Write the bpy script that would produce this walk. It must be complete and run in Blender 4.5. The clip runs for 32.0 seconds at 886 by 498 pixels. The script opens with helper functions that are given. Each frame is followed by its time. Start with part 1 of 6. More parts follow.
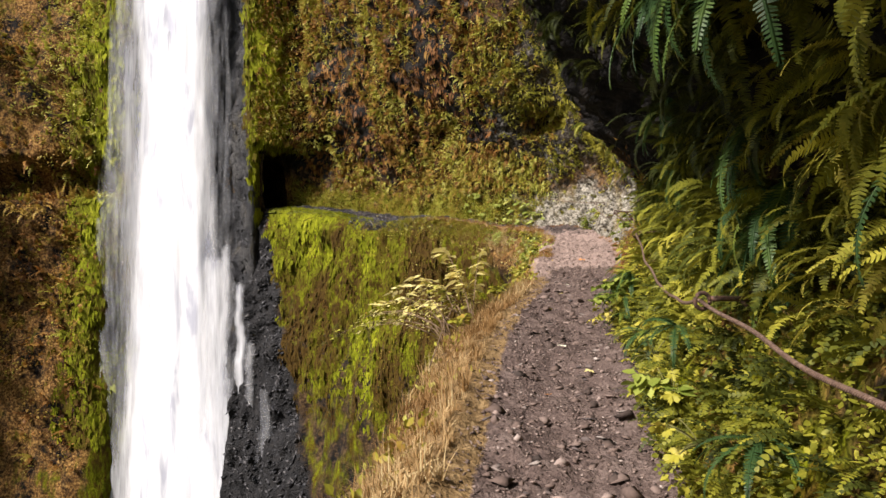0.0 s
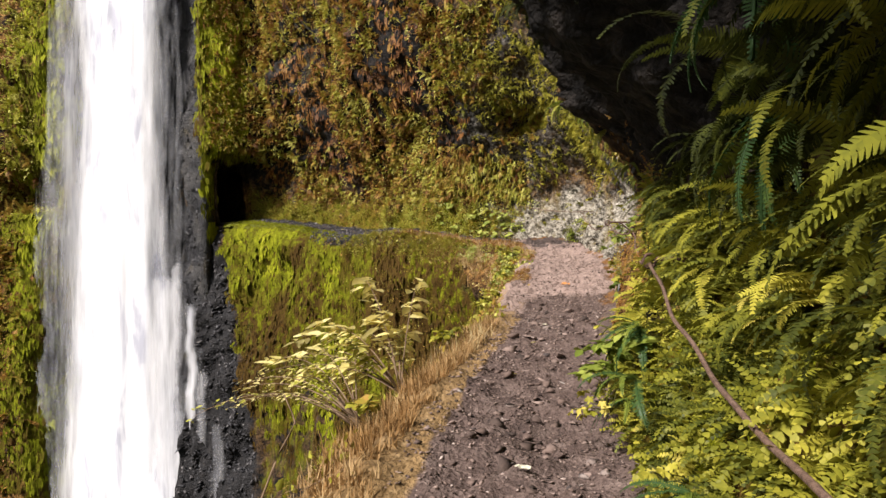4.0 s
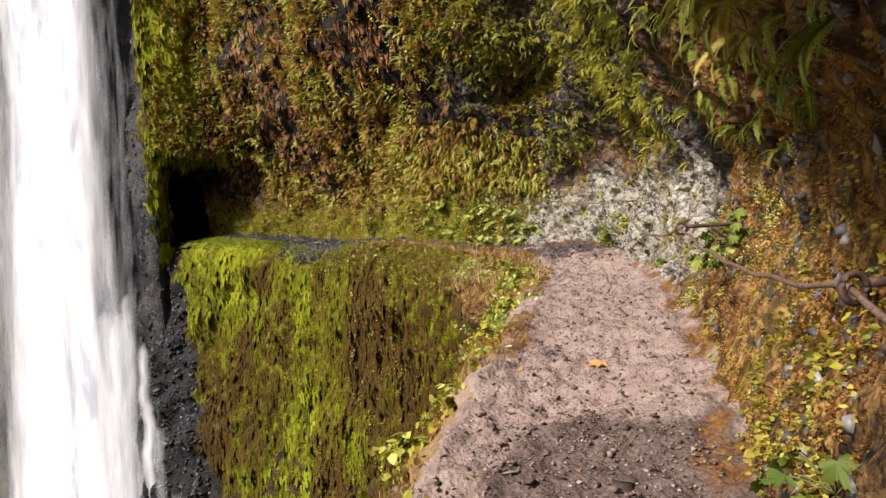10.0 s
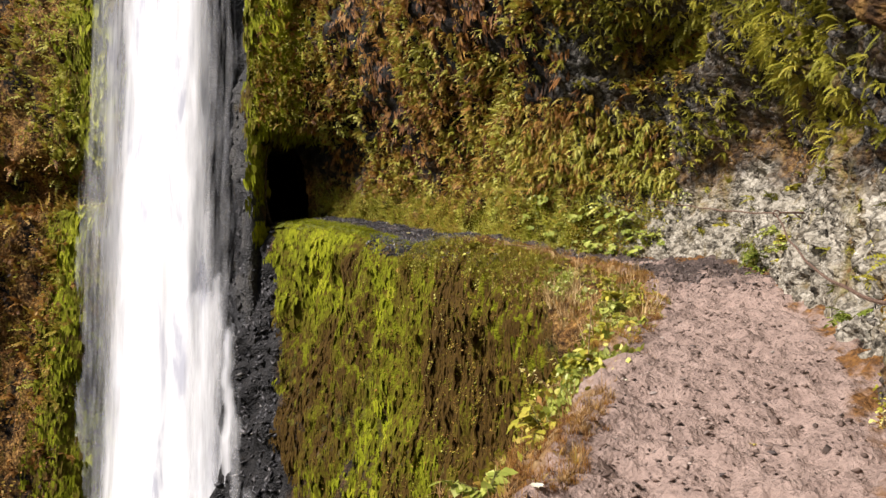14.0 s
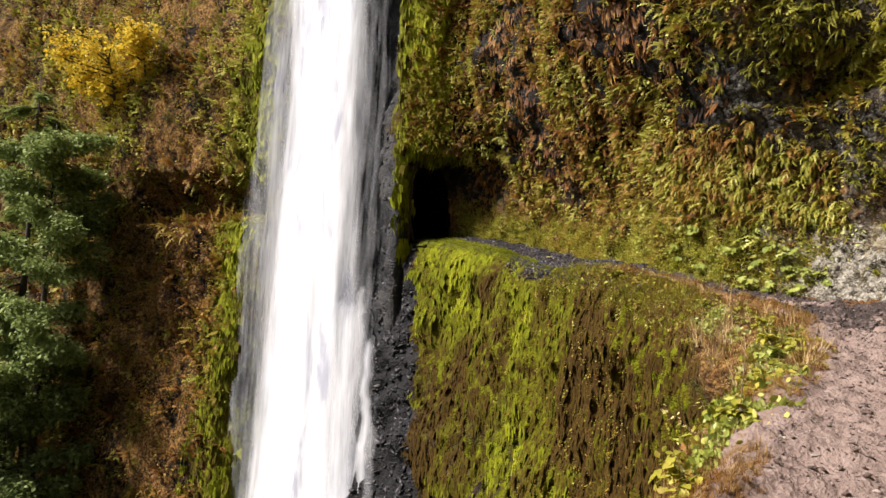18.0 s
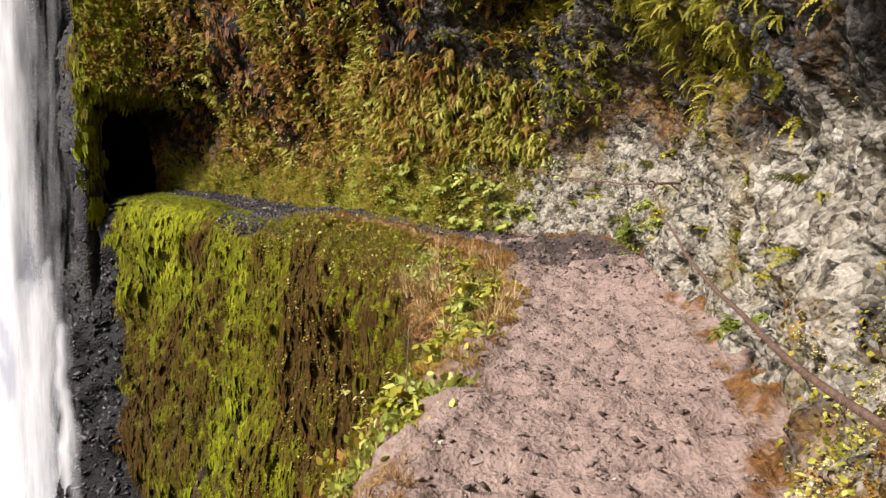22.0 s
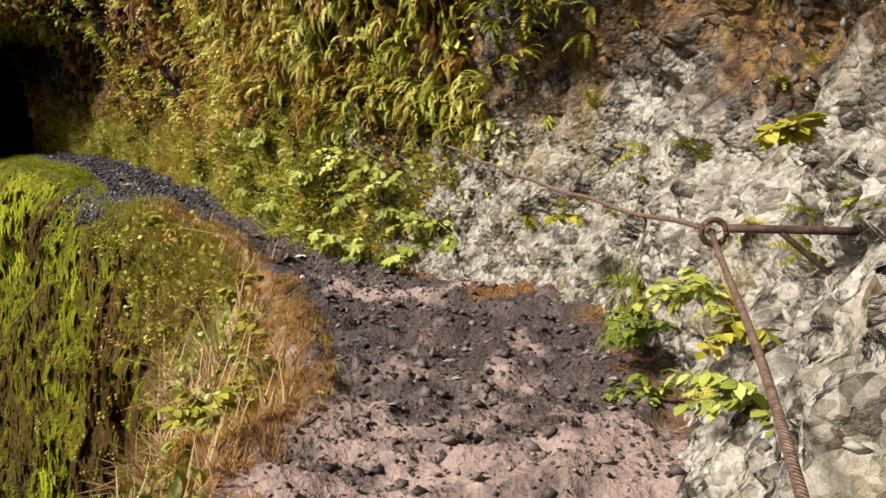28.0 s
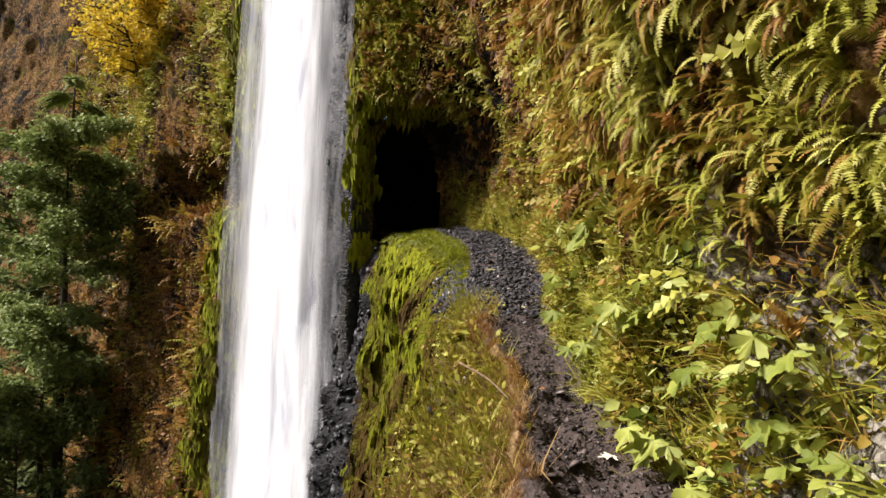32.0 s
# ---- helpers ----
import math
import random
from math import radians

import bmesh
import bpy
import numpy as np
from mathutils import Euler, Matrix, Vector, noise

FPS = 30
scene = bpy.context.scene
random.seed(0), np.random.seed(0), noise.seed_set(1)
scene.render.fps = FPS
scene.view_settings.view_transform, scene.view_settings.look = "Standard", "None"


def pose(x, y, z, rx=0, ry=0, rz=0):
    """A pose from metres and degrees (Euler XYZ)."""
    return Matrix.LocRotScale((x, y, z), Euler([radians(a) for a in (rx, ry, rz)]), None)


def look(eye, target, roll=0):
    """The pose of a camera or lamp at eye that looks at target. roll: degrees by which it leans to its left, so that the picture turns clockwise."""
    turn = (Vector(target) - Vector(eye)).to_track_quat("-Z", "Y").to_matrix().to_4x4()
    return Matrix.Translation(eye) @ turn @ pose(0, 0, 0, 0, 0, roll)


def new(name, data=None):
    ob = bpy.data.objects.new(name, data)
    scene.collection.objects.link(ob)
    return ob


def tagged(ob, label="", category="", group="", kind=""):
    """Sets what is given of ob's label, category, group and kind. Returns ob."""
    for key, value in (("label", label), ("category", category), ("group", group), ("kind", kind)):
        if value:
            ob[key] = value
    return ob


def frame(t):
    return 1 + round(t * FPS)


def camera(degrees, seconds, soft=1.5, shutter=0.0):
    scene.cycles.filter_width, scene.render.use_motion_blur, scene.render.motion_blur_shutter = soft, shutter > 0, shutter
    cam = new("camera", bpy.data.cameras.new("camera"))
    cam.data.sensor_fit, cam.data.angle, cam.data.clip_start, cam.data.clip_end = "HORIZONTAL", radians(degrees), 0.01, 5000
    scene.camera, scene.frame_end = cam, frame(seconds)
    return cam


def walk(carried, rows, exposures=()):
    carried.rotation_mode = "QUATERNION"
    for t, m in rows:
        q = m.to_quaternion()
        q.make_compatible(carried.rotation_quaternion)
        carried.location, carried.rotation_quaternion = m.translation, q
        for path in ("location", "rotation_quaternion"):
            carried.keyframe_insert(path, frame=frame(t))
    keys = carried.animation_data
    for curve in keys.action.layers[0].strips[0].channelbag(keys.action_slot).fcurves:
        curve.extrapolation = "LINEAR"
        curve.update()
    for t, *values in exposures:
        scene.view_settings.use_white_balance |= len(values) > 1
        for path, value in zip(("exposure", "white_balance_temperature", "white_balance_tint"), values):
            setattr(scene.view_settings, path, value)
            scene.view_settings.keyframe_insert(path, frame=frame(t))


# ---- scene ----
cam = camera(65.9, 32.0)

# seconds, eye, point looked at, lean
PATH = [
    (0, (0.884, 0.075, 1.432), (0.816, 2.072, 1.503), -0.8),
    (0.5, (0.964, 0.4, 1.43), (1.0, 2.4, 1.466), -4.4),
    (1, (1.058, 0.758, 1.477), (0.985, 2.754, 1.582), -1.5),
    (1.5, (1.073, 1.093, 1.514), (1.028, 3.087, 1.662), -0.9),
    (2, (1.131, 1.407, 1.55), (1.081, 3.402, 1.674), -2.3),
    (2.5, (1.245, 1.8, 1.615), (1.095, 3.792, 1.715), -1.6),
    (3, (1.306, 2.205, 1.625), (1.272, 4.204, 1.696), -2.1),
    (3.5, (1.381, 2.63, 1.646), (1.414, 4.629, 1.687), -2.4),
    (4, (1.479, 3.096, 1.72), (1.444, 5.093, 1.823), -1.6),
    (4.5, (1.516, 3.585, 1.723), (1.555, 5.58, 1.858), -2.9),
    (6.5, (1.98, 5.705, 1.929), (1.967, 7.703, 2.018), 0.6),
    (7, (2.021, 6.105, 1.998), (2.052, 8.104, 2.022), -1.5),
    (7.5, (2.049, 6.566, 2.047), (2.192, 8.56, 2.113), -3.3),
    (8, (2.153, 7.088, 2.114), (2.184, 9.087, 2.162), -1.4),
    (8.5, (2.206, 7.597, 2.175), (2.19, 9.596, 2.221), -2.9),
    (9, (2.298, 8.072, 2.242), (2.123, 10.064, 2.261), -3.9),
    (9.5, (2.436, 8.535, 2.325), (2.264, 10.528, 2.342), -3.8),
    (10, (2.538, 9.026, 2.399), (2.4, 11.019, 2.498), -5.1),
    (10.5, (2.662, 9.428, 2.456), (2.425, 11.412, 2.538), -2.7),
    (11, (2.771, 9.814, 2.505), (2.629, 11.809, 2.544), -2.6),
    (11.5, (2.788, 10.238, 2.549), (2.677, 12.235, 2.56), -3.1),
    (12, (2.912, 10.699, 2.595), (2.763, 12.693, 2.655), -2.3),
    (12.5, (3.021, 11.128, 2.645), (2.866, 13.122, 2.694), -2.2),
    (13, (3.109, 11.526, 2.695), (2.842, 13.507, 2.653), -1.6),
    (13.5, (3.148, 11.821, 2.772), (2.822, 13.794, 2.818), -2.1),
    (14, (3.039, 11.885, 2.776), (2.523, 13.816, 2.858), -0.4),
    (14.5, (2.981, 11.894, 2.791), (2.32, 13.778, 2.899), 2.9),
    (15, (2.939, 11.78, 2.827), (2.127, 13.604, 2.941), 4.2),
    (15.5, (2.91, 11.698, 2.851), (1.963, 13.457, 2.947), 4.7),
    (17.5, (3.005, 11.868, 2.847), (2.033, 13.611, 2.975), 3.8),
    (18, (2.999, 11.851, 2.866), (2.108, 13.637, 2.996), 2.9),
    (18.5, (3.031, 11.796, 2.876), (2.371, 13.681, 2.981), 1.6),
    (19, (3.111, 11.837, 2.869), (2.687, 13.791, 2.925), -0.8),
    (19.5, (3.197, 11.954, 2.834), (3.098, 13.95, 2.764), -1.6),
    (20, (3.241, 12.071, 2.846), (3.218, 14.07, 2.809), -2.5),
    (20.5, (3.218, 12.34, 2.875), (3.104, 14.336, 2.885), -3.7),
    (21, (3.289, 12.681, 2.875), (3.25, 14.677, 2.756), -4.9),
    (21.5, (3.401, 13.167, 2.987), (3.224, 15.156, 2.881), -4.7),
    (22, (3.451, 13.717, 3.017), (3.231, 15.705, 2.997), -2.1),
    (22.5, (3.537, 14.261, 3.086), (3.399, 16.256, 3.094), -3.1),
    (23, (3.654, 14.863, 3.15), (3.332, 16.837, 3.171), -4.3),
    (23.5, (3.754, 15.461, 3.244), (3.411, 17.431, 3.252), -4.0),
    (24, (3.883, 15.992, 3.358), (3.417, 17.936, 3.406), -0.6),
    (24.5, (3.92, 16.524, 3.39), (3.57, 18.493, 3.34), -0.9),
    (25, (3.968, 16.995, 3.44), (3.746, 18.974, 3.258), -3.6),
    (25.5, (4.072, 17.488, 3.525), (3.765, 19.459, 3.376), -1.7),
    (27.5, (4.395, 19.041, 3.706), (4.138, 21.011, 3.471), -1.9),
    (28, (4.454, 19.486, 3.716), (4.152, 21.458, 3.576), -0.6),
    (28.5, (4.416, 19.927, 3.773), (3.953, 21.869, 3.659), -0.6),
    (29, (4.356, 20.348, 3.89), (3.73, 22.244, 3.772), 0.2),
    (29.5, (4.274, 20.795, 3.948), (3.565, 22.664, 3.894), 1.0),
    (30, (4.223, 21.108, 4.002), (3.365, 22.913, 3.937), 0.9),
    (30.5, (4.241, 21.515, 4.073), (3.167, 23.201, 4.014), 3.0),
    (31, (4.185, 21.836, 4.126), (2.997, 23.444, 4.07), 2.4),
    (31.5, (4.046, 22.178, 4.197), (2.75, 23.702, 4.22), 2.4),
    (32, (3.97, 22.517, 4.236), (2.583, 23.957, 4.262), 2.4),
]
walk(cam, [(t, look(eye, target, roll)) for t, eye, target, roll in PATH])

# ---------------------------------------------------------------- light
world = bpy.data.worlds.new("sky")
scene.world = world
world.use_nodes = True
wn = world.node_tree.nodes
sky = wn.new("ShaderNodeTexSky")
sky.sky_type = "NISHITA"
sky.sun_disc = False
SUN_EL, SUN_AZ = 43.0, 231.0
sky.sun_elevation, sky.sun_rotation = radians(SUN_EL), radians(SUN_AZ)
sky.air_density, sky.dust_density, sky.ozone_density = 1.0, 3.0, 1.0
wn["Background"].inputs["Strength"].default_value = 0.05
world.node_tree.links.new(sky.outputs["Color"], wn["Background"].inputs["Color"])
sun = new("sun", bpy.data.lights.new("sun", "SUN"))
sun.data.energy, sun.data.angle, sun.data.color = 5.0, radians(9), (1.0, 0.925, 0.90)
_a, _e = radians(SUN_AZ), radians(SUN_EL)
sun_from = Vector((math.sin(_a) * math.cos(_e), math.cos(_a) * math.cos(_e), math.sin(_e)))
sun.matrix_world = look(sun_from * 60, (0, 0, 0))
scene.view_settings.exposure = 0.74


# ---------------------------------------------------------------- numbers
def hashed(ix, iy, iz, seed):
    h = (ix * 374761393 + iy * 668265263 + iz * 2147483647 + seed * 974634533) & 0xFFFFFFFF
    h = ((h ^ (h >> 13)) * 1274126177) & 0xFFFFFFFF
    h = ((h ^ (h >> 16)) * 2246822519) & 0xFFFFFFFF
    return ((h ^ (h >> 15)) & 0xFFFFFF) / float(0xFFFFFF)


def vnoise(p, freq, seed=0):
    """Smooth value noise in -1..1 for an array of points; freq is a number or one per axis."""
    q = np.asarray(p, float) * np.asarray(freq, float) + 1000.0
    i = np.floor(q).astype(np.int64)
    f = q - i
    f = f * f * (3 - 2 * f)
    out = 0.0
    for dx in (0, 1):
        for dy in (0, 1):
            for dz in (0, 1):
                w = np.where(dx, f[..., 0], 1 - f[..., 0]) * np.where(dy, f[..., 1], 1 - f[..., 1]) * np.where(dz, f[..., 2], 1 - f[..., 2])
                out = out + w * hashed(i[..., 0] + dx, i[..., 1] + dy, i[..., 2] + dz, seed)
    return out * 2 - 1


def fbm(p, freq, octaves=4, seed=0, gain=0.5):
    freq, amp, out = np.asarray(freq, float), 1.0, 0.0
    for k in range(octaves):
        out = out + amp * vnoise(p, freq, seed + 17 * k)
        freq, amp = freq * 2.07, amp * gain
    return out


def cellular(p, freq, seed=0):
    """Distance to the nearest scattered seed, and a random number of its cell in 0..1."""
    q = np.asarray(p, float).reshape(-1, 3) * np.asarray(freq, float) + 1000.0
    base = np.floor(q).astype(np.int64)
    best, ident = np.full(len(q), 9.0), np.zeros(len(q))
    for dx in (-1, 0, 1):
        for dy in (-1, 0, 1):
            for dz in (-1, 0, 1):
                c = base + np.array([dx, dy, dz])
                off = np.stack([hashed(c[:, 0], c[:, 1], c[:, 2], seed + k) for k in range(3)], 1)
                d = np.linalg.norm(c + off - q, axis=1)
                m = d < best
                best[m], ident[m] = d[m], hashed(c[m, 0], c[m, 1], c[m, 2], seed + 9)
    return best.reshape(np.shape(p)[:-1]), ident.reshape(np.shape(p)[:-1])


def smooth(a, b, x):
    t = np.clip((np.asarray(x, float) - a) / (b - a), 0, 1)
    return t * t * (3 - 2 * t)


def spline(points, n):
    """n points at even steps along a smooth curve through the given ones, with the fractional station of each."""
    p = np.asarray(points, float)
    ext = np.vstack([2 * p[0] - p[1], p, 2 * p[-1] - p[-2]])
    fine, st = [], []
    for k in range(len(p) - 1):
        a, b, c, d = ext[k:k + 4]
        t = np.linspace(0, 1, 40, endpoint=False)[:, None]
        fine.append(0.5 * (2 * b + (c - a) * t + (2 * a - 5 * b + 4 * c - d) * t * t + (3 * b - a - 3 * c + d) * t ** 3))
        st.append(k + t[:, 0])
    fine, st = np.vstack(fine + [p[-1:]]), np.concatenate(st + [[len(p) - 1.0]])
    s = np.concatenate([[0], np.cumsum(np.linalg.norm(np.diff(fine[:, :2], axis=0), axis=1))])
    e = np.linspace(0, s[-1], n)
    return np.stack([np.interp(e, s, fine[:, k]) for k in range(p.shape[1])], 1), np.interp(e, s, st), e


# ---------------------------------------------------------------- plan: outer edge and inner foot of the trail
EDGE = [(-1.5, -9.0), (-0.8, -4.0), (-0.2, 0.0), (0.35, 3.3), (0.65, 6.6), (1.15, 9.1), (1.75, 11.6), (2.35, 14.4), (2.7, 16.6), (3.05, 18.8),
        (3.25, 20.5), (3.2, 22.3), (2.85, 23.5), (2.2, 24.6), (1.6, 25.6), (0.95, 26.4), (0.0, 27.2), (-1.9, 29.1), (-4.3, 31.2), (-6.1, 32.5), (-8.1, 33.45), (-9.5, 34.1), (-14.0, 37.4)]
FOOT = [(0.9, -9.0), (1.4, -4.0), (1.65, 0.0), (1.95, 3.7), (2.3, 6.2), (2.85, 9.5), (3.45, 12.0), (4.05, 14.8), (4.55, 17.0), (4.85, 18.9),
        (4.9, 20.7), (5.0, 22.5), (4.75, 23.8), (4.0, 24.68), (2.62, 25.6), (1.76, 26.34), (0.62, 27.52), (-1.05, 29.85), (-3.15, 32.4), (-5.4, 34.2), (-7.0, 34.85), (-8.3, 35.6), (-13.0, 39.4)]
RISE_U = [-11.0, -1.0, 2.0, 5.4, 9.5, 12.2, 14.0, 16.0, 18.0, 21.3, 23.4, 25.9, 28.0, 32.5, 35.4, 42.0, 60.0]
RISE_Z = [-0.7, -0.05, 0.28, 0.62, 1.25, 1.62, 1.9, 2.22, 2.52, 2.9, 3.07, 3.43, 3.66, 3.78, 4.05, 4.74, 5.1]


def level(x, y):
    """The trail's height at a place of the plan."""
    return np.interp(np.asarray(y) - np.asarray(x), RISE_U, RISE_Z)


def mesh_of(name, verts, faces, mat=None, shade=True, attrs=None):
    """A mesh from arrays of vertices and of quads or triangles."""
    me = bpy.data.meshes.new(name)
    verts, faces = np.asarray(verts, np.float32), np.asarray(faces, np.int32)
    me.vertices.add(len(verts))
    me.vertices.foreach_set("co", verts.ravel())
    k = faces.shape[1]
    me.loops.add(faces.size)
    me.loops.foreach_set("vertex_index", faces.ravel())
    me.polygons.add(len(faces))
    me.polygons.foreach_set("loop_start", np.arange(0, faces.size, k, dtype=np.int32))
    me.polygons.foreach_set("loop_total", np.full(len(faces), k, np.int32))
    if shade:
        me.polygons.foreach_set("use_smooth", np.ones(len(faces), bool))
    for key, val in (attrs or {}).items():
        a = me.attributes.new(key, "FLOAT", "POINT")
        a.data.foreach_set("value", np.asarray(val, np.float32).ravel())
    me.update(calc_edges=True)
    me.validate()
    if mat:
        me.materials.append(mat)
    return me


def grid_faces(nu, nv, keep=None, flip=False):
    i = np.arange(nu - 1)[:, None] * nv + np.arange(nv - 1)[None, :]
    f = np.stack([i, i + 1, i + nv + 1, i + nv] if flip else [i, i + nv, i + nv + 1, i + 1], -1)
    return f[keep] if keep is not None else f.reshape(-1, 4)


def structure(name, me, label, category):
    return tagged(new(name, me), label, category, kind="structure")


# ---------------------------------------------------------------- materials
class Nodes:
    """Short hand for node trees."""

    def __init__(self, name):
        self.mat = bpy.data.materials.new(name)
        self.mat.use_nodes = True
        self.tree = self.mat.node_tree
        self.bsdf = self.tree.nodes["Principled BSDF"]
        self.out = self.tree.nodes["Material Output"]
        self.pos = self.add("ShaderNodeNewGeometry").outputs["Position"]

    def add(self, kind, **props):
        n = self.tree.nodes.new(kind)
        for k, v in props.items():
            setattr(n, k, v)
        return n

    def put(self, socket, value):
        if isinstance(value, bpy.types.NodeSocket):
            self.tree.links.new(value, socket)
        else:
            socket.default_value = value

    def noise(self, scale, detail=4.0, rough=0.55, stretch=None, distort=0.0):
        n = self.add("ShaderNodeTexNoise")
        v = self.pos
        if stretch:
            m = self.add("ShaderNodeVectorMath", operation="MULTIPLY")
            self.put(m.inputs[0], self.pos)
            m.inputs[1].default_value = stretch
            v = m.outputs[0]
        self.put(n.inputs["Vector"], v)
        n.inputs["Scale"].default_value, n.inputs["Detail"].default_value = scale, detail
        n.inputs["Roughness"].default_value, n.inputs["Distortion"].default_value = rough, distort
        return n.outputs["Fac"]

    def cells(self, scale, feature="F1", out="Distance", stretch=None):
        n = self.add("ShaderNodeTexVoronoi", feature=feature)
        v = self.pos
        if stretch:
            m = self.add("ShaderNodeVectorMath", operation="MULTIPLY")
            self.put(m.inputs[0], self.pos)
            m.inputs[1].default_value = stretch
            v = m.outputs[0]
        self.put(n.inputs["Vector"], v)
        n.inputs["Scale"].default_value = scale
        return n.outputs[out]

    def ramp(self, fac, *stops):
        n = self.add("ShaderNodeValToRGB")
        self.put(n.inputs["Fac"], fac)
        while len(n.color_ramp.elements) < len(stops):
            n.color_ramp.elements.new(0.5)
        for e, (p, c) in zip(n.color_ramp.elements, stops):
            e.position = p
            e.color = (c, c, c, 1) if not isinstance(c, tuple) else (*c, 1)
        return n.outputs["Color"]

    def mix(self, fac, a, b):
        n = self.add("ShaderNodeMix", data_type="RGBA")
        self.put(n.inputs["Factor"], fac)
        for s, v in ((n.inputs[6], a), (n.inputs[7], b)):
            self.put(s, (*v, 1) if isinstance(v, tuple) else v)
        return n.outputs[2]

    def math(self, op, a, b=0.0, clamp=False):
        n = self.add("ShaderNodeMath", operation=op, use_clamp=clamp)
        self.put(n.inputs[0], a)
        self.put(n.inputs[1], b)
        return n.outputs[0]

    def attr(self, key):
        return self.add("ShaderNodeAttribute", attribute_name=key).outputs["Fac"]

    def bump(self, height, strength=0.5, distance=0.02):
        n = self.add("ShaderNodeBump")
        self.put(n.inputs["Height"], height)
        n.inputs["Strength"].default_value, n.inputs["Distance"].default_value = strength, distance
        self.put(self.bsdf.inputs["Normal"], n.outputs["Normal"])

    def done(self, color, rough=0.8, metal=0.0, spec=0.3):
        self.put(self.bsdf.inputs["Base Color"], color if not isinstance(color, tuple) else (*color, 1))
        self.put(self.bsdf.inputs["Roughness"], rough)
        self.put(self.bsdf.inputs["Metallic"], metal)
        self.put(self.bsdf.inputs["Specular IOR Level"], spec)
        return self.mat


def cliff_material():
    n = Nodes("cliff_rock")
    big, mid, fine = n.noise(0.7, 5), n.noise(4.0, 5, 0.6), n.noise(26.0, 4, 0.7)
    shard = n.cells(11.0, stretch=(1.0, 1.0, 1.7))
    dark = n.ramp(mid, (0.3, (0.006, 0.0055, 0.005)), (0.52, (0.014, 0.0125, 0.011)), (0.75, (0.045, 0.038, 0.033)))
    wob = n.add("ShaderNodeTexNoise")
    n.put(wob.inputs["Vector"], n.pos)
    wob.inputs["Scale"].default_value, wob.inputs["Detail"].default_value = 6.0, 3.0
    shift = n.add("ShaderNodeVectorMath", operation="MULTIPLY_ADD")
    n.put(shift.inputs[0], wob.outputs["Color"])
    shift.inputs[1].default_value = (0.06, 0.06, 0.06)
    n.put(shift.inputs[2], n.pos)
    def facets(scale, out):
        c = n.add("ShaderNodeTexVoronoi")
        n.put(c.inputs["Vector"], shift.outputs[0])
        c.inputs["Scale"].default_value = scale
        return c.outputs[out]
    stones = n.math("ADD", n.math("MULTIPLY", facets(12.0, "Color"), 0.45), n.math("MULTIPLY", facets(32.0, "Color"), 0.3))
    value = n.math("ADD", stones, n.math("MULTIPLY", fine, 0.3))
    cream = n.ramp(value, (0.30, (0.055, 0.048, 0.037)), (0.44, (0.175, 0.156, 0.12)), (0.58, (0.295, 0.27, 0.213)), (0.78, (0.45, 0.42, 0.35)))
    slate = n.ramp(value, (0.30, (0.012, 0.011, 0.010)), (0.46, (0.035, 0.033, 0.029)), (0.62, (0.085, 0.08, 0.07)), (0.82, (0.22, 0.205, 0.18)))
    pale = n.mix(n.ramp(n.math("ADD", n.attr("pale"), n.math("MULTIPLY", n.math("SUBTRACT", n.noise(1.7, 5, 0.6), 0.5), 1.1)), (0.55, 0.0), (0.82, 1.0)), slate, cream)
    pits = n.ramp(n.noise(7.0, 6, 0.75), (0.36, 0.2), (0.45, 1.0))
    stain = n.ramp(n.noise(1.3, 6, 0.65, (1.0, 1.0, 0.45)), (0.55, 0.0), (0.66, 0.75))
    streak = n.ramp(n.noise(11.0, 5, 0.6), (0.35, (0.16, 0.085, 0.025)), (0.65, (0.22, 0.20, 0.07)))
    soil = n.ramp(n.noise(9.0, 5, 0.65), (0.3, (0.03, 0.015, 0.007)), (0.46, (0.12, 0.06, 0.02)), (0.58, (0.32, 0.18, 0.055)), (0.72, (0.46, 0.31, 0.12)))
    moss = n.ramp(n.noise(7.0, 6, 0.65, (1.0, 1.0, 0.25)), (0.30, (0.028, 0.016, 0.003)), (0.43, (0.075, 0.05, 0.004)), (0.52, (0.095, 0.095, 0.003)), (0.64, (0.15, 0.165, 0.005)), (0.8, (0.23, 0.235, 0.012)))
    rock = n.add("ShaderNodeMix", data_type="RGBA", blend_type="MULTIPLY")
    rock.inputs["Factor"].default_value = 1.0
    n.put(rock.inputs[6], n.mix(stain, pale, streak))
    n.put(rock.inputs[7], pits)
    # grey flecks of the wet rock; the lightest paint its small wet highlights
    flake = n.ramp(n.math("ADD", n.math("MULTIPLY", n.noise(3.6, 6, 0.75, (1.0, 1.0, 1.4)), 0.75), n.math("MULTIPLY", fine, 0.25)), (0.47, (0.006, 0.006, 0.007)), (0.58, (0.016, 0.016, 0.018)), (0.70, (0.11, 0.11, 0.12)))
    dark = n.mix(n.attr("wet"), dark, flake)
    col = n.mix(n.ramp(n.attr("pale"), (0.0, 0.0), (0.2, 1.0)), dark, rock.outputs[2])
    brown = n.math("MULTIPLY", n.attr("soil"), n.ramp(n.math("ADD", n.math("MULTIPLY", big, 0.5), n.math("MULTIPLY", mid, 0.5)), (0.42, 0.0), (0.54, 1.0)))
    col = n.mix(brown, col, soil)
    green = n.ramp(n.math("ADD", n.math("MULTIPLY", n.noise(1.6, 5, 0.6, (1.0, 1.0, 0.5)), 0.7), n.math("MULTIPLY", n.attr("moss"), 0.45)), (0.50, 0.0), (0.62, 1.0))
    col = n.mix(green, col, moss)
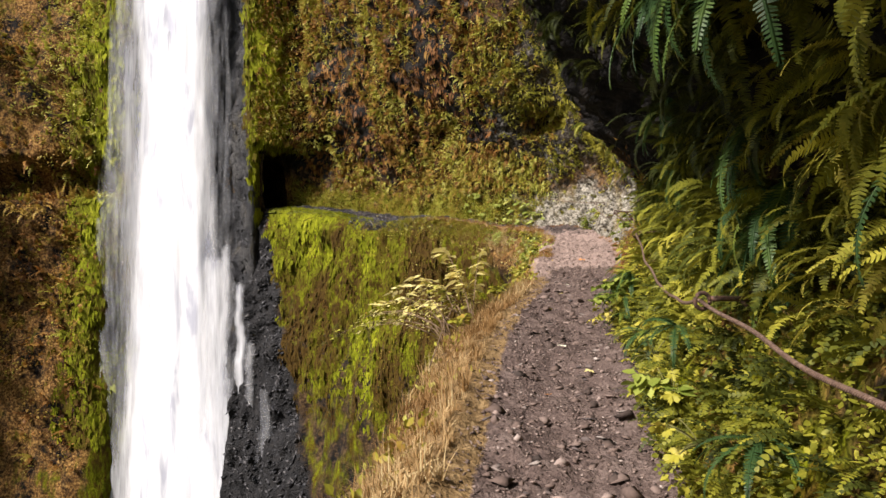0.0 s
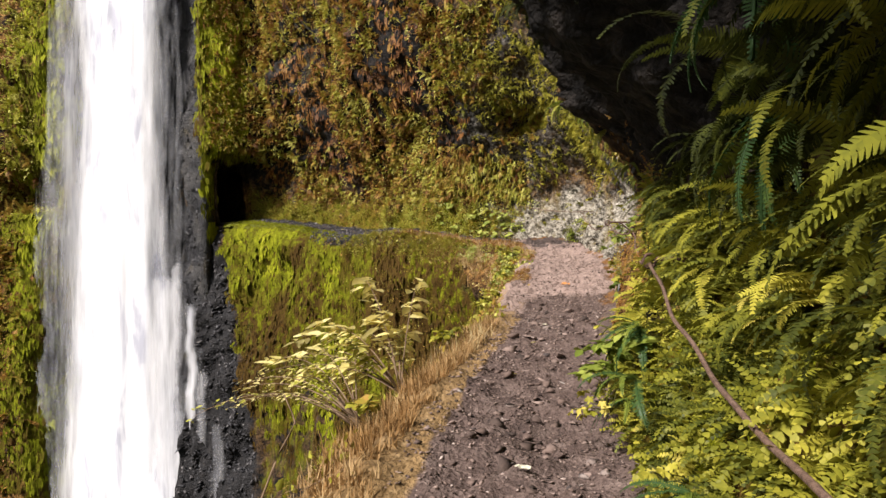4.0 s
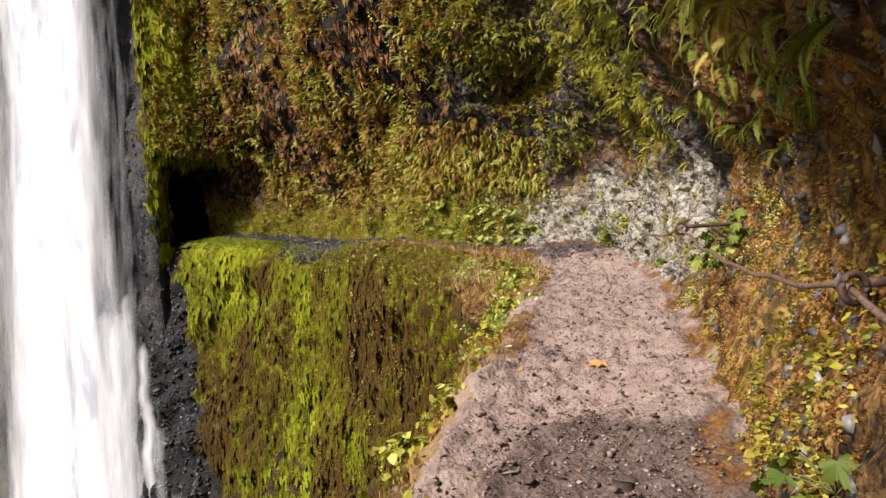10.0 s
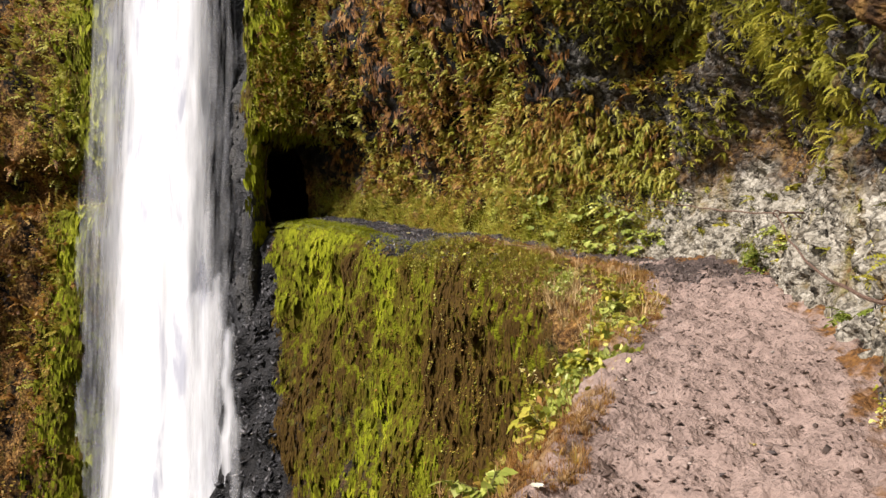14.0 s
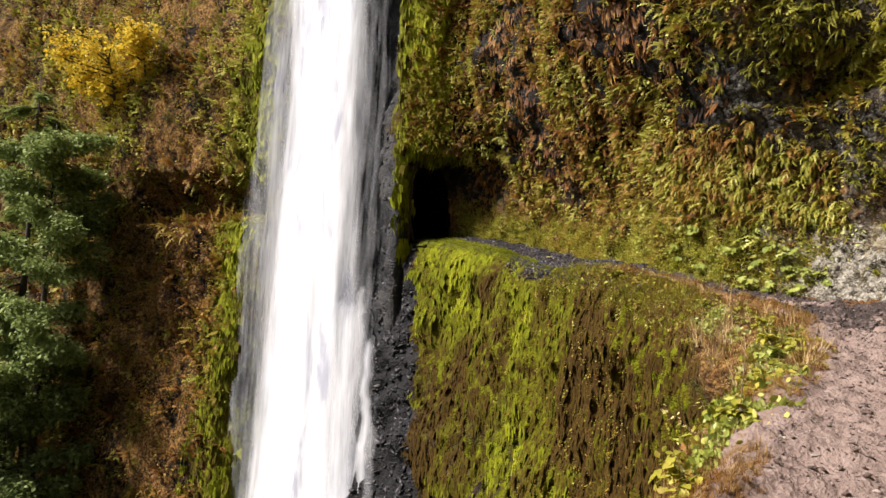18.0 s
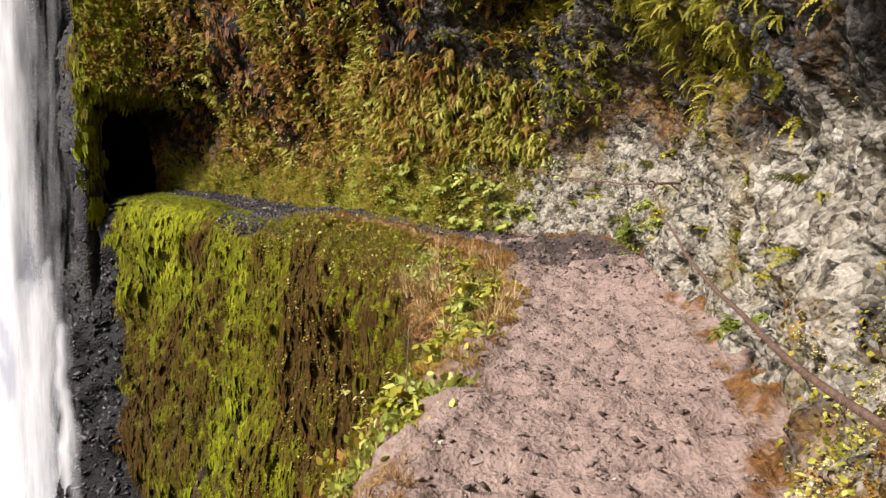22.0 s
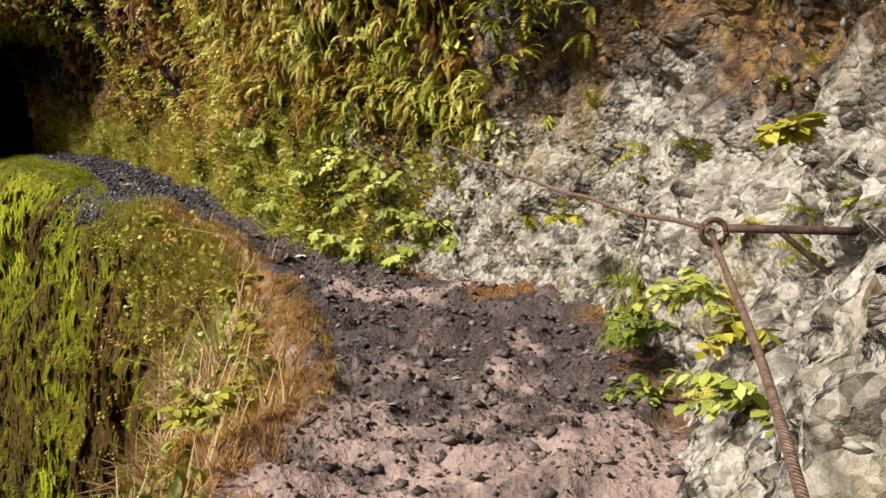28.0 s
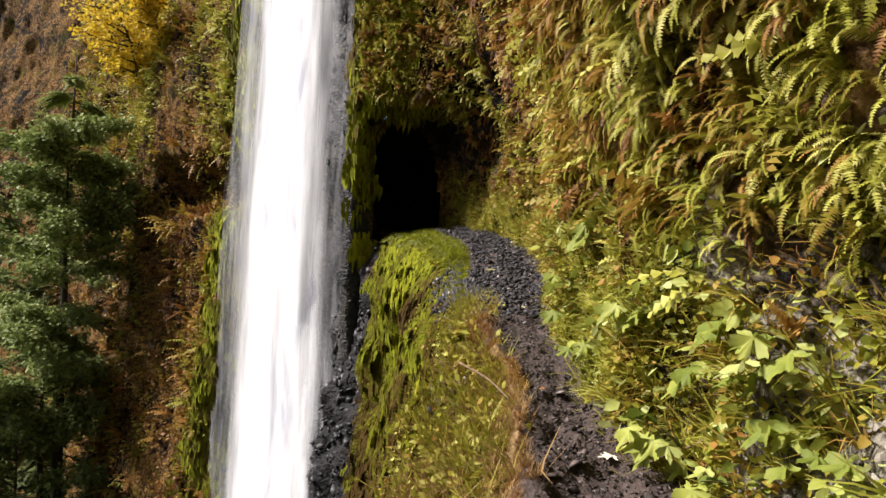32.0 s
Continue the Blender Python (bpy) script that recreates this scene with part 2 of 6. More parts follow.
    n.bump(n.math("ADD", n.math("MULTIPLY", n.math("ADD", facets(12.0, "Distance"), n.math("MULTIPLY", facets(32.0, "Distance"), 0.6)), -0.8), n.math("ADD", n.math("MULTIPLY", shard, 0.5), n.math("ADD", n.math("MULTIPLY", mid, 0.35), n.math("MULTIPLY", fine, 0.7)))), 0.9, 0.05)
    rough = n.math("SUBTRACT", 0.9, n.math("MULTIPLY", n.attr("wet"), 0.4))
    return n.done(col, rough, spec=n.math("ADD", 0.08, n.math("MULTIPLY", n.attr("wet"), 0.3)))


def trail_material():
    n = Nodes("trail_earth")
    big, mid, fine = n.noise(0.9, 5), n.noise(6.0, 5, 0.6), n.noise(42.0, 4, 0.7)
    earth = n.ramp(n.math("ADD", n.math("MULTIPLY", mid, 0.6), n.math("MULTIPLY", fine, 0.4)),
                   (0.28, (0.10, 0.068, 0.055)), (0.42, (0.255, 0.184, 0.152)), (0.6, (0.345, 0.255, 0.212)), (0.78, (0.44, 0.35, 0.30)))
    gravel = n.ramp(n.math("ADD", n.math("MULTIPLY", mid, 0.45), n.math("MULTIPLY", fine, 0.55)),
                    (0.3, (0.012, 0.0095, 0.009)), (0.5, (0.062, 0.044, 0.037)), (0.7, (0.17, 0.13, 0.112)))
    # brown gravel of the first stretch, dark enough to include the overhang's shade
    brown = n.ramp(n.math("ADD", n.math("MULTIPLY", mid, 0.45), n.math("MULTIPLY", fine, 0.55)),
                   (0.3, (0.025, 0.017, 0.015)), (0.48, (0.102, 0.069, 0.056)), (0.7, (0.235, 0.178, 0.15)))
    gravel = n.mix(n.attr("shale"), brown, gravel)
    grass = n.ramp(n.noise(16.0, 5, 0.7), (0.3, (0.09, 0.055, 0.02)), (0.5, (0.24, 0.15, 0.06)), (0.7, (0.36, 0.25, 0.12)))
    moss = n.ramp(n.noise(9.0, 5, 0.6), (0.3, (0.04, 0.045, 0.004)), (0.55, (0.12, 0.13, 0.006)), (0.75, (0.21, 0.20, 0.015)))
    rust = n.ramp(n.noise(14.0, 5, 0.7), (0.3, (0.045, 0.022, 0.008)), (0.48, (0.13, 0.058, 0.015)), (0.6, (0.22, 0.105, 0.026)), (0.72, (0.30, 0.18, 0.07)))
    wob = n.math("MULTIPLY", n.math("SUBTRACT", n.noise(2.2, 5, 0.65), 0.5), 1.3)
    def mask(key):
        return n.ramp(n.math("ADD", n.attr(key), wob), (0.42, 0.0), (0.58, 1.0))
    crack = n.ramp(n.math("ABSOLUTE", n.math("SUBTRACT", n.noise(9.0, 5, 0.6, None, 0.4), 0.5)), (0.0, 0.42), (0.03, 1.0))
    broken = n.add("ShaderNodeMix", data_type="RGBA", blend_type="MULTIPLY")
    broken.inputs["Factor"].default_value = 0.3
    n.put(broken.inputs[6], earth)
    n.put(broken.inputs[7], crack)
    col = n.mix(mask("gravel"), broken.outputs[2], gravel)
    col = n.mix(mask("rust"), col, rust)
    col = n.mix(mask("grass"), col, grass)
    col = n.mix(mask("moss"), col, moss)
    n.bump(n.math("ADD", n.math("MULTIPLY", mid, 0.6), n.math("ADD", fine, n.math("ADD", n.math("MULTIPLY", n.cells(30.0), 0.6), n.math("MULTIPLY", n.cells(12.0), -0.35)))), 0.85, 0.03)
    return n.done(col, n.ramp(fine, (0.3, 0.6), (0.7, 0.95)), spec=0.3)


def water_material():
    n = Nodes("falling_water")
    streak = n.noise(2.4, 6, 0.6, (1.0, 1.0, 0.10), 0.3)
    fine = n.noise(9.0, 5, 0.65, (1.0, 1.0, 0.07), 0.2)
    fac = n.math("ADD", n.math("MULTIPLY", streak, 0.75), n.math("MULTIPLY", fine, 0.25))
    alpha = n.ramp(n.math("ADD", n.math("MULTIPLY", fac, 0.8), n.math("SUBTRACT", n.attr("thick"), 0.4)), (0.30, 0.0), (0.55, 0.3), (0.95, 1.0))
    n.bump(fac, 0.25, 0.06)
    white = n.ramp(n.noise(1.5, 5, 0.55, (1.0, 1.0, 0.16), 0.5), (0.34, (0.56, 0.57, 0.64)), (0.44, (0.86, 0.87, 0.9)), (0.58, (0.97, 0.97, 0.98)))
    n.done(white, 0.6, spec=0.2)
    # foam scatters light through itself
    tr, mx, clear, cut = n.add("ShaderNodeBsdfTranslucent"), n.add("ShaderNodeMixShader"), n.add("ShaderNodeBsdfTransparent"), n.add("ShaderNodeMixShader")
    n.put(tr.inputs["Color"], white)
    mx.inputs[0].default_value = 0.15
    n.tree.links.new(n.bsdf.outputs[0], mx.inputs[1])
    n.tree.links.new(tr.outputs[0], mx.inputs[2])
    n.put(cut.inputs[0], alpha)
    n.tree.links.new(clear.outputs[0], cut.inputs[1])
    n.tree.links.new(mx.outputs[0], cut.inputs[2])
    n.tree.links.new(cut.outputs[0], n.out.inputs["Surface"])
    return n.mat


CLIFF, TRAIL, WATER = cliff_material(), trail_material(), water_material()

# ---------------------------------------------------------------- ground and trail
def ground_sheet():
    r = np.concatenate([np.linspace(0, 60, 40), np.geomspace(64, 3000, 24)])
    a = np.linspace(0, 2 * np.pi, 73)
    x, y = -10 + r[:, None] * np.cos(a), 20 + r[:, None] * np.sin(a)
    p = np.stack([x, y, np.full_like(x, -15.0)], -1)
    p[..., 2] += 0.4 * fbm(p, 0.2, 3, 5) * (r[:, None] < 300)
    n = Nodes("gorge_floor")
    col = n.ramp(n.noise(0.4, 6, 0.65), (0.3, (0.02, 0.02, 0.018)), (0.5, (0.05, 0.055, 0.03)), (0.7, (0.10, 0.11, 0.05)))
    n.bump(n.noise(1.5, 5), 0.8, 0.2)
    m = n.done(col, 0.9)
    return structure("ground", mesh_of("ground", p.reshape(-1, 3), grid_faces(len(r), len(a)), m), "dark mossy floor of the gorge far below the ledge trail", "ground")


ground_sheet()
NS = 1250
edge, st_e, len_e = spline(EDGE, NS)
foot, st_f, len_f = spline(FOOT, NS)
# bring both lines to the same stations
stations = np.linspace(0, len(EDGE) - 1, NS)
def at_station(curve, st, s):
    return np.stack([np.interp(s, st, curve[:, k]) for k in range(2)], -1)
_mid = 0.5 * (at_station(edge, st_e, stations) + at_station(foot, st_f, stations))
_d = np.concatenate([[0], np.cumsum(np.linalg.norm(np.diff(_mid, axis=0), axis=1))])
stations = np.interp(np.linspace(0, _d[-1], NS), _d, stations)
E2, F2 = at_station(edge, st_e, stations), at_station(foot, st_f, stations)


def rim_wobble(xy):
    """How far the broken rim juts out from the drawn edge."""
    p = np.stack([xy[..., 0], xy[..., 1], 0 * xy[..., 0]], -1)
    return 0.10 * fbm(p, 1.5, 4, 77, 0.6) * smooth(10.0, 13.0, xy[..., 1]) * smooth(31.0, 28.5, xy[..., 1])


_side = (F2 - E2) / np.linalg.norm(F2 - E2, axis=1)[:, None]
E2 = E2 - _side * rim_wobble(E2)[:, None]
ACROSS = F2 - E2
WIDE = np.linalg.norm(ACROSS, axis=1)
ACROSS = ACROSS / WIDE[:, None]


def trail_height(x, y, v):
    """Height of the trail surface; v runs from the outer edge (0) to the foot of the cliff (1)."""
    p = np.stack([x, y, np.zeros_like(x)], -1)
    tilt = smooth(7.0, 10.0, y) * smooth(25.4, 23.8, y)
    narrow = smooth(11.0, 13.5, y) * smooth(29.5, 27.5, y - x)
    z = level(x, y) + 0.30 * tilt * np.clip(v, 0, 1.15) ** 1.6 + 0.10 * (1 - tilt) * smooth(0.72, 1.05, v)
    z = z + 0.05 * smooth(0.32, 0.0, v) - (0.27 - 0.15 * narrow) * smooth(0.2 - 0.15 * narrow, -0.06, v) + 0.12 * smooth(29.0, 31.5, y - x) * smooth(0.2, 0.55, v)
    rocky = 0.55 + 0.45 * smooth(12, 15, y) * smooth(27, 25, y)
    z = z + 0.035 * fbm(p, 1.3, 4, 3) + (0.010 + 0.030 * rocky) * fbm(p, 6.0, 4, 9, 0.65)
    step = vnoise(p, (0.8, 1.9, 1.0), 21)
    d, k = cellular(p + 0.05 * np.stack([vnoise(p, 9.0, 35), vnoise(p, 9.0, 36), 0 * x], -1), (5.0, 5.6, 1.0), 27)
    pit = smooth(0.40, 0.15, d) * (k > 0.6)
    d2, k2 = cellular(p, (1.9, 1.5, 1.0), 33)
    return z + rocky * (0.05 * smooth(0.05, 0.16, step) + 0.012 * fbm(p, 15.0, 2, 39) - 0.055 * pit + 0.025 * k2 * smooth(0.75, 0.6, d2))


def lip_at(u):
    """How far across the ledge the mossy lip reaches before the tunnel."""
    return np.interp(u, [30.0, 33.0, 35.0, 37.5, 42.0], [0.02, 0.08, 0.2, 0.34, 0.55])


def trail():
    v = np.linspace(-0.06, 1.12, 64)
    xy = E2[:, None, :] + ACROSS[:, None, :] * (WIDE[:, None] * v[None, :])[..., None]
    x, y = xy[..., 0], xy[..., 1]
    vv = np.broadcast_to(v, x.shape)
    p = np.stack([x, y, trail_height(x, y, vv)], -1)
    far = smooth(25.2, 26.5, y)
    u = y - x
    # the gravel mask below y 14 also paints the shaded stretch of trail
    attrs = {
        "shale": smooth(20.0, 23.0, y),
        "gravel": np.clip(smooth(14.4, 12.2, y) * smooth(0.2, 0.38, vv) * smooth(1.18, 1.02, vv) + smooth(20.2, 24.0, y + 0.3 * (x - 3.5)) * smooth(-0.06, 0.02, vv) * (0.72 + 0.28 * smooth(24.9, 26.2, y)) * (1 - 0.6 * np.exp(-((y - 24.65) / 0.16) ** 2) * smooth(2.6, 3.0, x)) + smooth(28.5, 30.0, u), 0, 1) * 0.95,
        "grass": np.clip(smooth(14, 10, y) * smooth(0.42, 0.25, vv) + 0.5 * smooth(0.09, 0.0, vv) * (1 - far) + 0.5 * far * smooth(33.0, 31.0, u) * smooth(0.10, 0.03, vv), 0, 1),
        "moss": np.clip(1.3 * smooth(29.5, 31.5, u) * smooth(lip_at(u) + 0.06, lip_at(u) - 0.08, vv), 0, 1) * (x > -9.0),
        "rust": np.clip(0.6 * smooth(0.15, 0.03, vv) * smooth(19.5, 22.0, y) * smooth(29.5, 28.0, u) + 0.5 * np.exp(-((x - 4.0) ** 2 + (y - 24.45) ** 2) / 0.06) + 0.5 * smooth(0.12, 0.02, vv) * smooth(13, 15, y) * smooth(21, 19, y) + 0.5 * smooth(0.8, 1.0, vv) * smooth(8, 12, y) * smooth(26, 25, y), 0, 1),
    }
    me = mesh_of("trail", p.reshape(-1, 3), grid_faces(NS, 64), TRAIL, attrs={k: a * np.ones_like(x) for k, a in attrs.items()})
    return structure("trail", me, "narrow earth and gravel trail cut into the cliff ledge", "trail")


trail()

# ---------------------------------------------------------------- cliffs
# depth of the face behind the foot (plus) or overhanging the trail (minus) at heights above the trail
P_H = [-0.4, 0.0, 0.4, 0.8, 1.3, 1.8, 2.3, 2.8, 3.4, 4.4, 6.0, 8.0, 12.0, 26.0]
P_BANK = [-0.1, 0.0, 0.14, 0.34, 0.56, 0.48, 0.20, -0.19, -0.52, -0.93, -1.40, -1.68, -1.9, -1.5]
P_WET = [-0.1, 0.0, 0.18, 0.34, 0.60, 0.66, 0.36, 0.05, -0.2, -0.5, -0.95, -1.4, -1.6, -1.3]
P_PALE = [-0.1, 0.0, 0.10, 0.22, 0.38, 0.56, 0.50, 0.25, -0.1, -0.6, -1.3, -1.8, -2.0, -1.5]
P_FAR = [-0.1, 0.0, 0.06, 0.12, 0.16, 0.12, 0.02, -0.15, -0.45, -0.95, -1.7, -2.0, -2.2, -1.6]


def face_depth(y, x, h):
    w = np.stack([smooth(13.0, 11.0, y), smooth(11.0, 13.0, y) * smooth(17.5, 15.5, y), smooth(15.5, 17.5, y) * smooth(25.2, 23.6, y) * (x > 2), np.zeros_like(y)], -1)
    w[..., 3] = 1 - w[..., :3].sum(-1)
    return sum(w[..., k] * np.interp(h, P_H, prof) for k, prof in enumerate((P_BANK, P_WET, P_PALE, P_FAR)))


def upper_cliff():
    line = FOOT[:-2] + [(-8.2, 35.35), (-8.6, 34.8), (-9.05, 34.1), (-9.5, 33.2)]
    n_s = 980
    c, st, ln = spline(line, 3000)
    # finer columns beside the trail, coarser on the far wall
    fine = np.cumsum(0.55 + smooth(9, 14, c[:, 1]) * smooth(27, 25, c[:, 1]) * 1.2)
    pick = np.interp(np.linspace(0, fine[-1], n_s), fine, np.arange(3000.0))
    c, st = np.stack([np.interp(pick, np.arange(3000.0), c[:, k]) for k in (0, 1)], 1), np.interp(pick, np.arange(3000.0), st)
    tan = np.gradient(c, axis=0)
    tan /= np.linalg.norm(tan, axis=1)[:, None]
    out = np.stack([tan[:, 1], -tan[:, 0]], 1)
    h = np.concatenate([np.linspace(-0.4, 4.2, 84), np.linspace(4.3, 9.5, 46), np.linspace(9.8, 25, 24)])
    x0, y0 = np.repeat(c[:, :1], len(h), 1), np.repeat(c[:, 1:], len(h), 1)
    hh = np.broadcast_to(h, x0.shape)
    z0 = level(c[:, 0], c[:, 1])[:, None]
    dep = face_depth(y0, x0, hh)
    tunnel = smooth(len(line) - 5.2, len(line) - 4.2, st)[:, None]
    dep = dep * (1 - tunnel)
    p = np.stack([x0 + out[:, :1] * dep, y0 + out[:, 1:] * dep, z0 + hh], -1)
    # above the tunnel the face closes over the bore
    q = np.clip((st - (len(line) - 6.0)) / 5.0, 0, 1)[:, None]
    over = smooth(2.95, 3.5, hh) * (q > 0)
    brow_x, brow_y = np.interp(q, [0.0, 0.25, 1.0], [-5.4, -6.7, -9.5]), np.interp(q, [0.0, 0.25, 1.0], [33.8, 34.0, 33.2])
    p[..., 0] += over * (brow_x - p[..., 0]) * smooth(0.0, 0.35, q)
    p[..., 1] += over * (brow_y - p[..., 1]) * smooth(0.0, 0.35, q)
    near = smooth(26, 22, y0)
    rough = 0.26 * fbm(p, 0.55, 3, 31) + (0.13 + 0.12 * smooth(25, 27, y0)) * fbm(p, (1.5, 1.5, 1.1), 4, 41) + 0.05 * fbm(p, 5.0, 3, 51) + 0.035 * near * np.abs(fbm(p, (9.0, 9.0, 12.0), 3, 61))
    warp = p + 0.22 * np.stack([fbm(p, 2.2, 3, 91 + k) for k in range(3)], -1)
    d1, k1 = cellular(warp, (1.7, 1.7, 2.3), 63)
    d2, k2 = cellular(warp, (4.6, 4.6, 6.5), 65)
    rough = rough + (0.20 * (k1 - 0.5) + 0.10 * (k2 - 0.5) + 0.05 * d2) * (0.5 + 0.5 * near)
    rough = rough * (1 - 0.6 * smooth(17.0, 15.0, y0) * smooth(2.4, 1.6, hh))
    # fissures and a hollow in the far wall
    rough = rough + 0.45 * smooth(24.5, 26.0, y0 + 0.35 * np.clip(hh - 1.2, 0, 9)) * smooth(0.4, 0.75, vnoise(warp, (1.0, 1.0, 0.24), 95)) * smooth(2.2, 3.2, hh)
    rough = rough + 1.1 * np.exp(-((p[..., 0] - 3.6) / 0.75) ** 2 - ((p[..., 1] - 24.4) / 1.2) ** 2 - ((p[..., 2] - 6.9) / 0.42) ** 2)
    rough = rough * smooth(-0.4, 0.8, hh) * (1 - 0.6 * tunnel) * smooth(len(line) - 1.0, len(line) - 1.8, st)[:, None]
    p[..., 0] += out[:, :1] * rough
    p[..., 1] += out[:, 1:] * rough
    pale = smooth(15.8, 18.0, y0) * smooth(26.6, 25.2, y0 - 0.25 * (hh - 1)) * np.clip(smooth(2.5, 0.9, hh + 0.8 * vnoise(p, 0.9, 71) - 0.35 * smooth(22, 18, y0)) + 0.25 * smooth(8.0, 5.0, hh), 0, 1) * (x0 > 2.2)
    wet = 0.7 * smooth(11.5, 13, y0) * smooth(17.5, 16.0, y0) * smooth(-0.1, 0.3, fbm(p, 2.5, 3, 83)) + 0.12 * smooth(25, 27, y0)
    chips = smooth(11.5, 13.0, y0) * smooth(17.5, 16.0, y0) * smooth(2.6, 1.6, hh)
    # soil and moss fade out under the first overhang, blackening the rock as shade
    attrs = {"pale": pale + 0.75 * chips * smooth(0.0, 0.35, fbm(p, 1.8, 4, 79)) + 0.07 * smooth(26, 28, y0) * smooth(0.0, 0.5, vnoise(p, 0.35, 77)), "wet": wet,
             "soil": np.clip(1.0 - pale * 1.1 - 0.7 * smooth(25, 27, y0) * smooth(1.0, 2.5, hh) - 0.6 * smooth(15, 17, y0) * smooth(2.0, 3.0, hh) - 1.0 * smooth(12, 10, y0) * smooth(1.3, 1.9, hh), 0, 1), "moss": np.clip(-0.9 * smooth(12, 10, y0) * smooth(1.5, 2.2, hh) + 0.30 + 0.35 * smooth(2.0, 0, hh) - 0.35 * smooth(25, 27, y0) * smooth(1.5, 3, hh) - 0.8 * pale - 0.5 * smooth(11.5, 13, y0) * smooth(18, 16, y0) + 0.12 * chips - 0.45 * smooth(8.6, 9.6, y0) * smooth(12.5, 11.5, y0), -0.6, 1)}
    # the tunnel's mouth
    k0 = np.searchsorted(st, len(line) - 4.0)
    m = np.clip((np.arange(n_s) - k0) / (n_s - 1 - k0), -1, 1)[:, None]
    arch = 3.0 * np.sqrt(np.clip(1 - (np.abs(m - 0.6) / 0.52) ** 2.6, 0, 1)) + 0.12 * vnoise(p, 3.0, 81)
    hole = (m > 0.09) & (hh < arch)
    keep = ~(hole[:-1, :-1] & hole[1:, 1:])
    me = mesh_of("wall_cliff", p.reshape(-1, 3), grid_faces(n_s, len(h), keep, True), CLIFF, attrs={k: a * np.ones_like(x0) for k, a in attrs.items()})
    structure("wall_cliff", me, "overhanging basalt cliff face covered with moss and ferns beside the trail", "cliff")
    return p, hh, out


UPPER_P, UPPER_H, UPPER_OUT = upper_cliff()


def spur_at(x, z):
    """1 on the bare wet rock beside the fall, 0 on the mossy face."""
    b = np.interp(z, [-15, -4.9, -3.7, -2.0, -0.4, 1.35, 3.2, 4.6], [-3.9, -6.7, -7.05, -7.4, -7.9, -8.35, -8.6, -9.0])
    b = b + 0.25 * np.sin(z * 2.3) * np.sin(z * 0.9 + 1)
    return smooth(b + 0.15, b - 0.2, x)


def lower_cliff():
    n_s = 520
    c, st, ln = spline(EDGE[:-1], n_s)
    tan = np.gradient(c, axis=0)
    tan /= np.linalg.norm(tan, axis=1)[:, None]
    out = np.stack([-tan[:, 1], tan[:, 0]], 1)
    c = c + out * rim_wobble(c)[:, None]
    d = np.concatenate([np.linspace(0.0, 0.6, 22), np.linspace(0.66, 6.0, 84), np.linspace(6.2, 16, 30)])
    dd = np.broadcast_to(d, (n_s, len(d)))
    x0, y0 = np.repeat(c[:, :1], len(d), 1), np.repeat(c[:, 1:], len(d), 1)
    push = np.interp(dd, [0.0, 0.04, 0.085, 0.14, 0.25, 0.6, 1.2, 16.0], [-0.34, -0.2, -0.09, -0.01, 0.09, 0.22, 0.38, 3.4])
    wide = smooth(11.0, 14.0, y0) * smooth(27.5, 26.0, y0)
    push = push + wide * np.interp(dd, [0.0, 0.1, 0.25, 0.6, 1.2, 3.0, 16.0], [0.0, 0.08, 0.2, 0.36, 0.40, 0.2, 0.0])
    push = push + smooth(11.0, 13.5, y0) * smooth(29.5, 27.5, y0 - x0) * np.interp(dd, [0.0, 0.04, 0.085, 0.14, 0.25], [0.24, 0.13, 0.06, 0.02, 0.0])
    inner = np.minimum(push, 0.0)
    p = np.stack([x0 + out[:, :1] * push, y0 + out[:, 1:] * push, level(x0 + out[:, :1] * inner, y0 + out[:, 1:] * inner) - dd], -1)
    rough = 0.25 * fbm(p, 0.5, 3, 131) + 0.19 * fbm(p, (2.2, 2.2, 0.6), 4, 141) + 0.07 * fbm(p, (6.0, 6.0, 1.6), 3, 151)
    rough = (rough + spur_at(p[..., 0], p[..., 2]) * (0.16 * fbm(p, (1.6, 1.6, 1.8), 4, 161) + 0.03 * np.abs(fbm(p, 5.0, 3, 171)))) * smooth(0.0, 0.9, dd)
    flat = p * np.array([1.0, 1.0, 0.0])
    p[..., 2] += 0.035 * fbm(flat, 1.3, 4, 3) * smooth(1.0, 0.2, dd)
    p[..., 0] += out[:, :1] * rough
    p[..., 1] += out[:, 1:] * rough
    far = smooth(23.4, 25.2, y0)
    spur = spur_at(p[..., 0], p[..., 2])
    attrs = {"pale": np.zeros_like(x0), "wet": np.maximum(0.12 * far, 0.6 * spur), "soil": (1 - spur) * (1 - 0.75 * smooth(0.7, 1.5, dd)), "moss": 0.08 + 0.25 * smooth(0.7, 1.5, dd) * (1 - far) + 0.72 * far - 0.40 * smooth(3.0, 6.5, dd) - 0.85 * spur - 0.8 * smooth(0.6, 0.3, dd) * smooth(-4.6, -3.6, x0) * smooth(0.6, -0.2, x0) * (y0 > 26)}
    me = mesh_of("wall_lower", p.reshape(-1, 3), grid_faces(n_s, len(d)), CLIFF, attrs=attrs)
    structure("wall_lower", me, "steep mossy rock face falling away below the trail edge", "cliff")
    return p, dd, out


LOWER_P, LOWER_D, LOWER_OUT = lower_cliff()

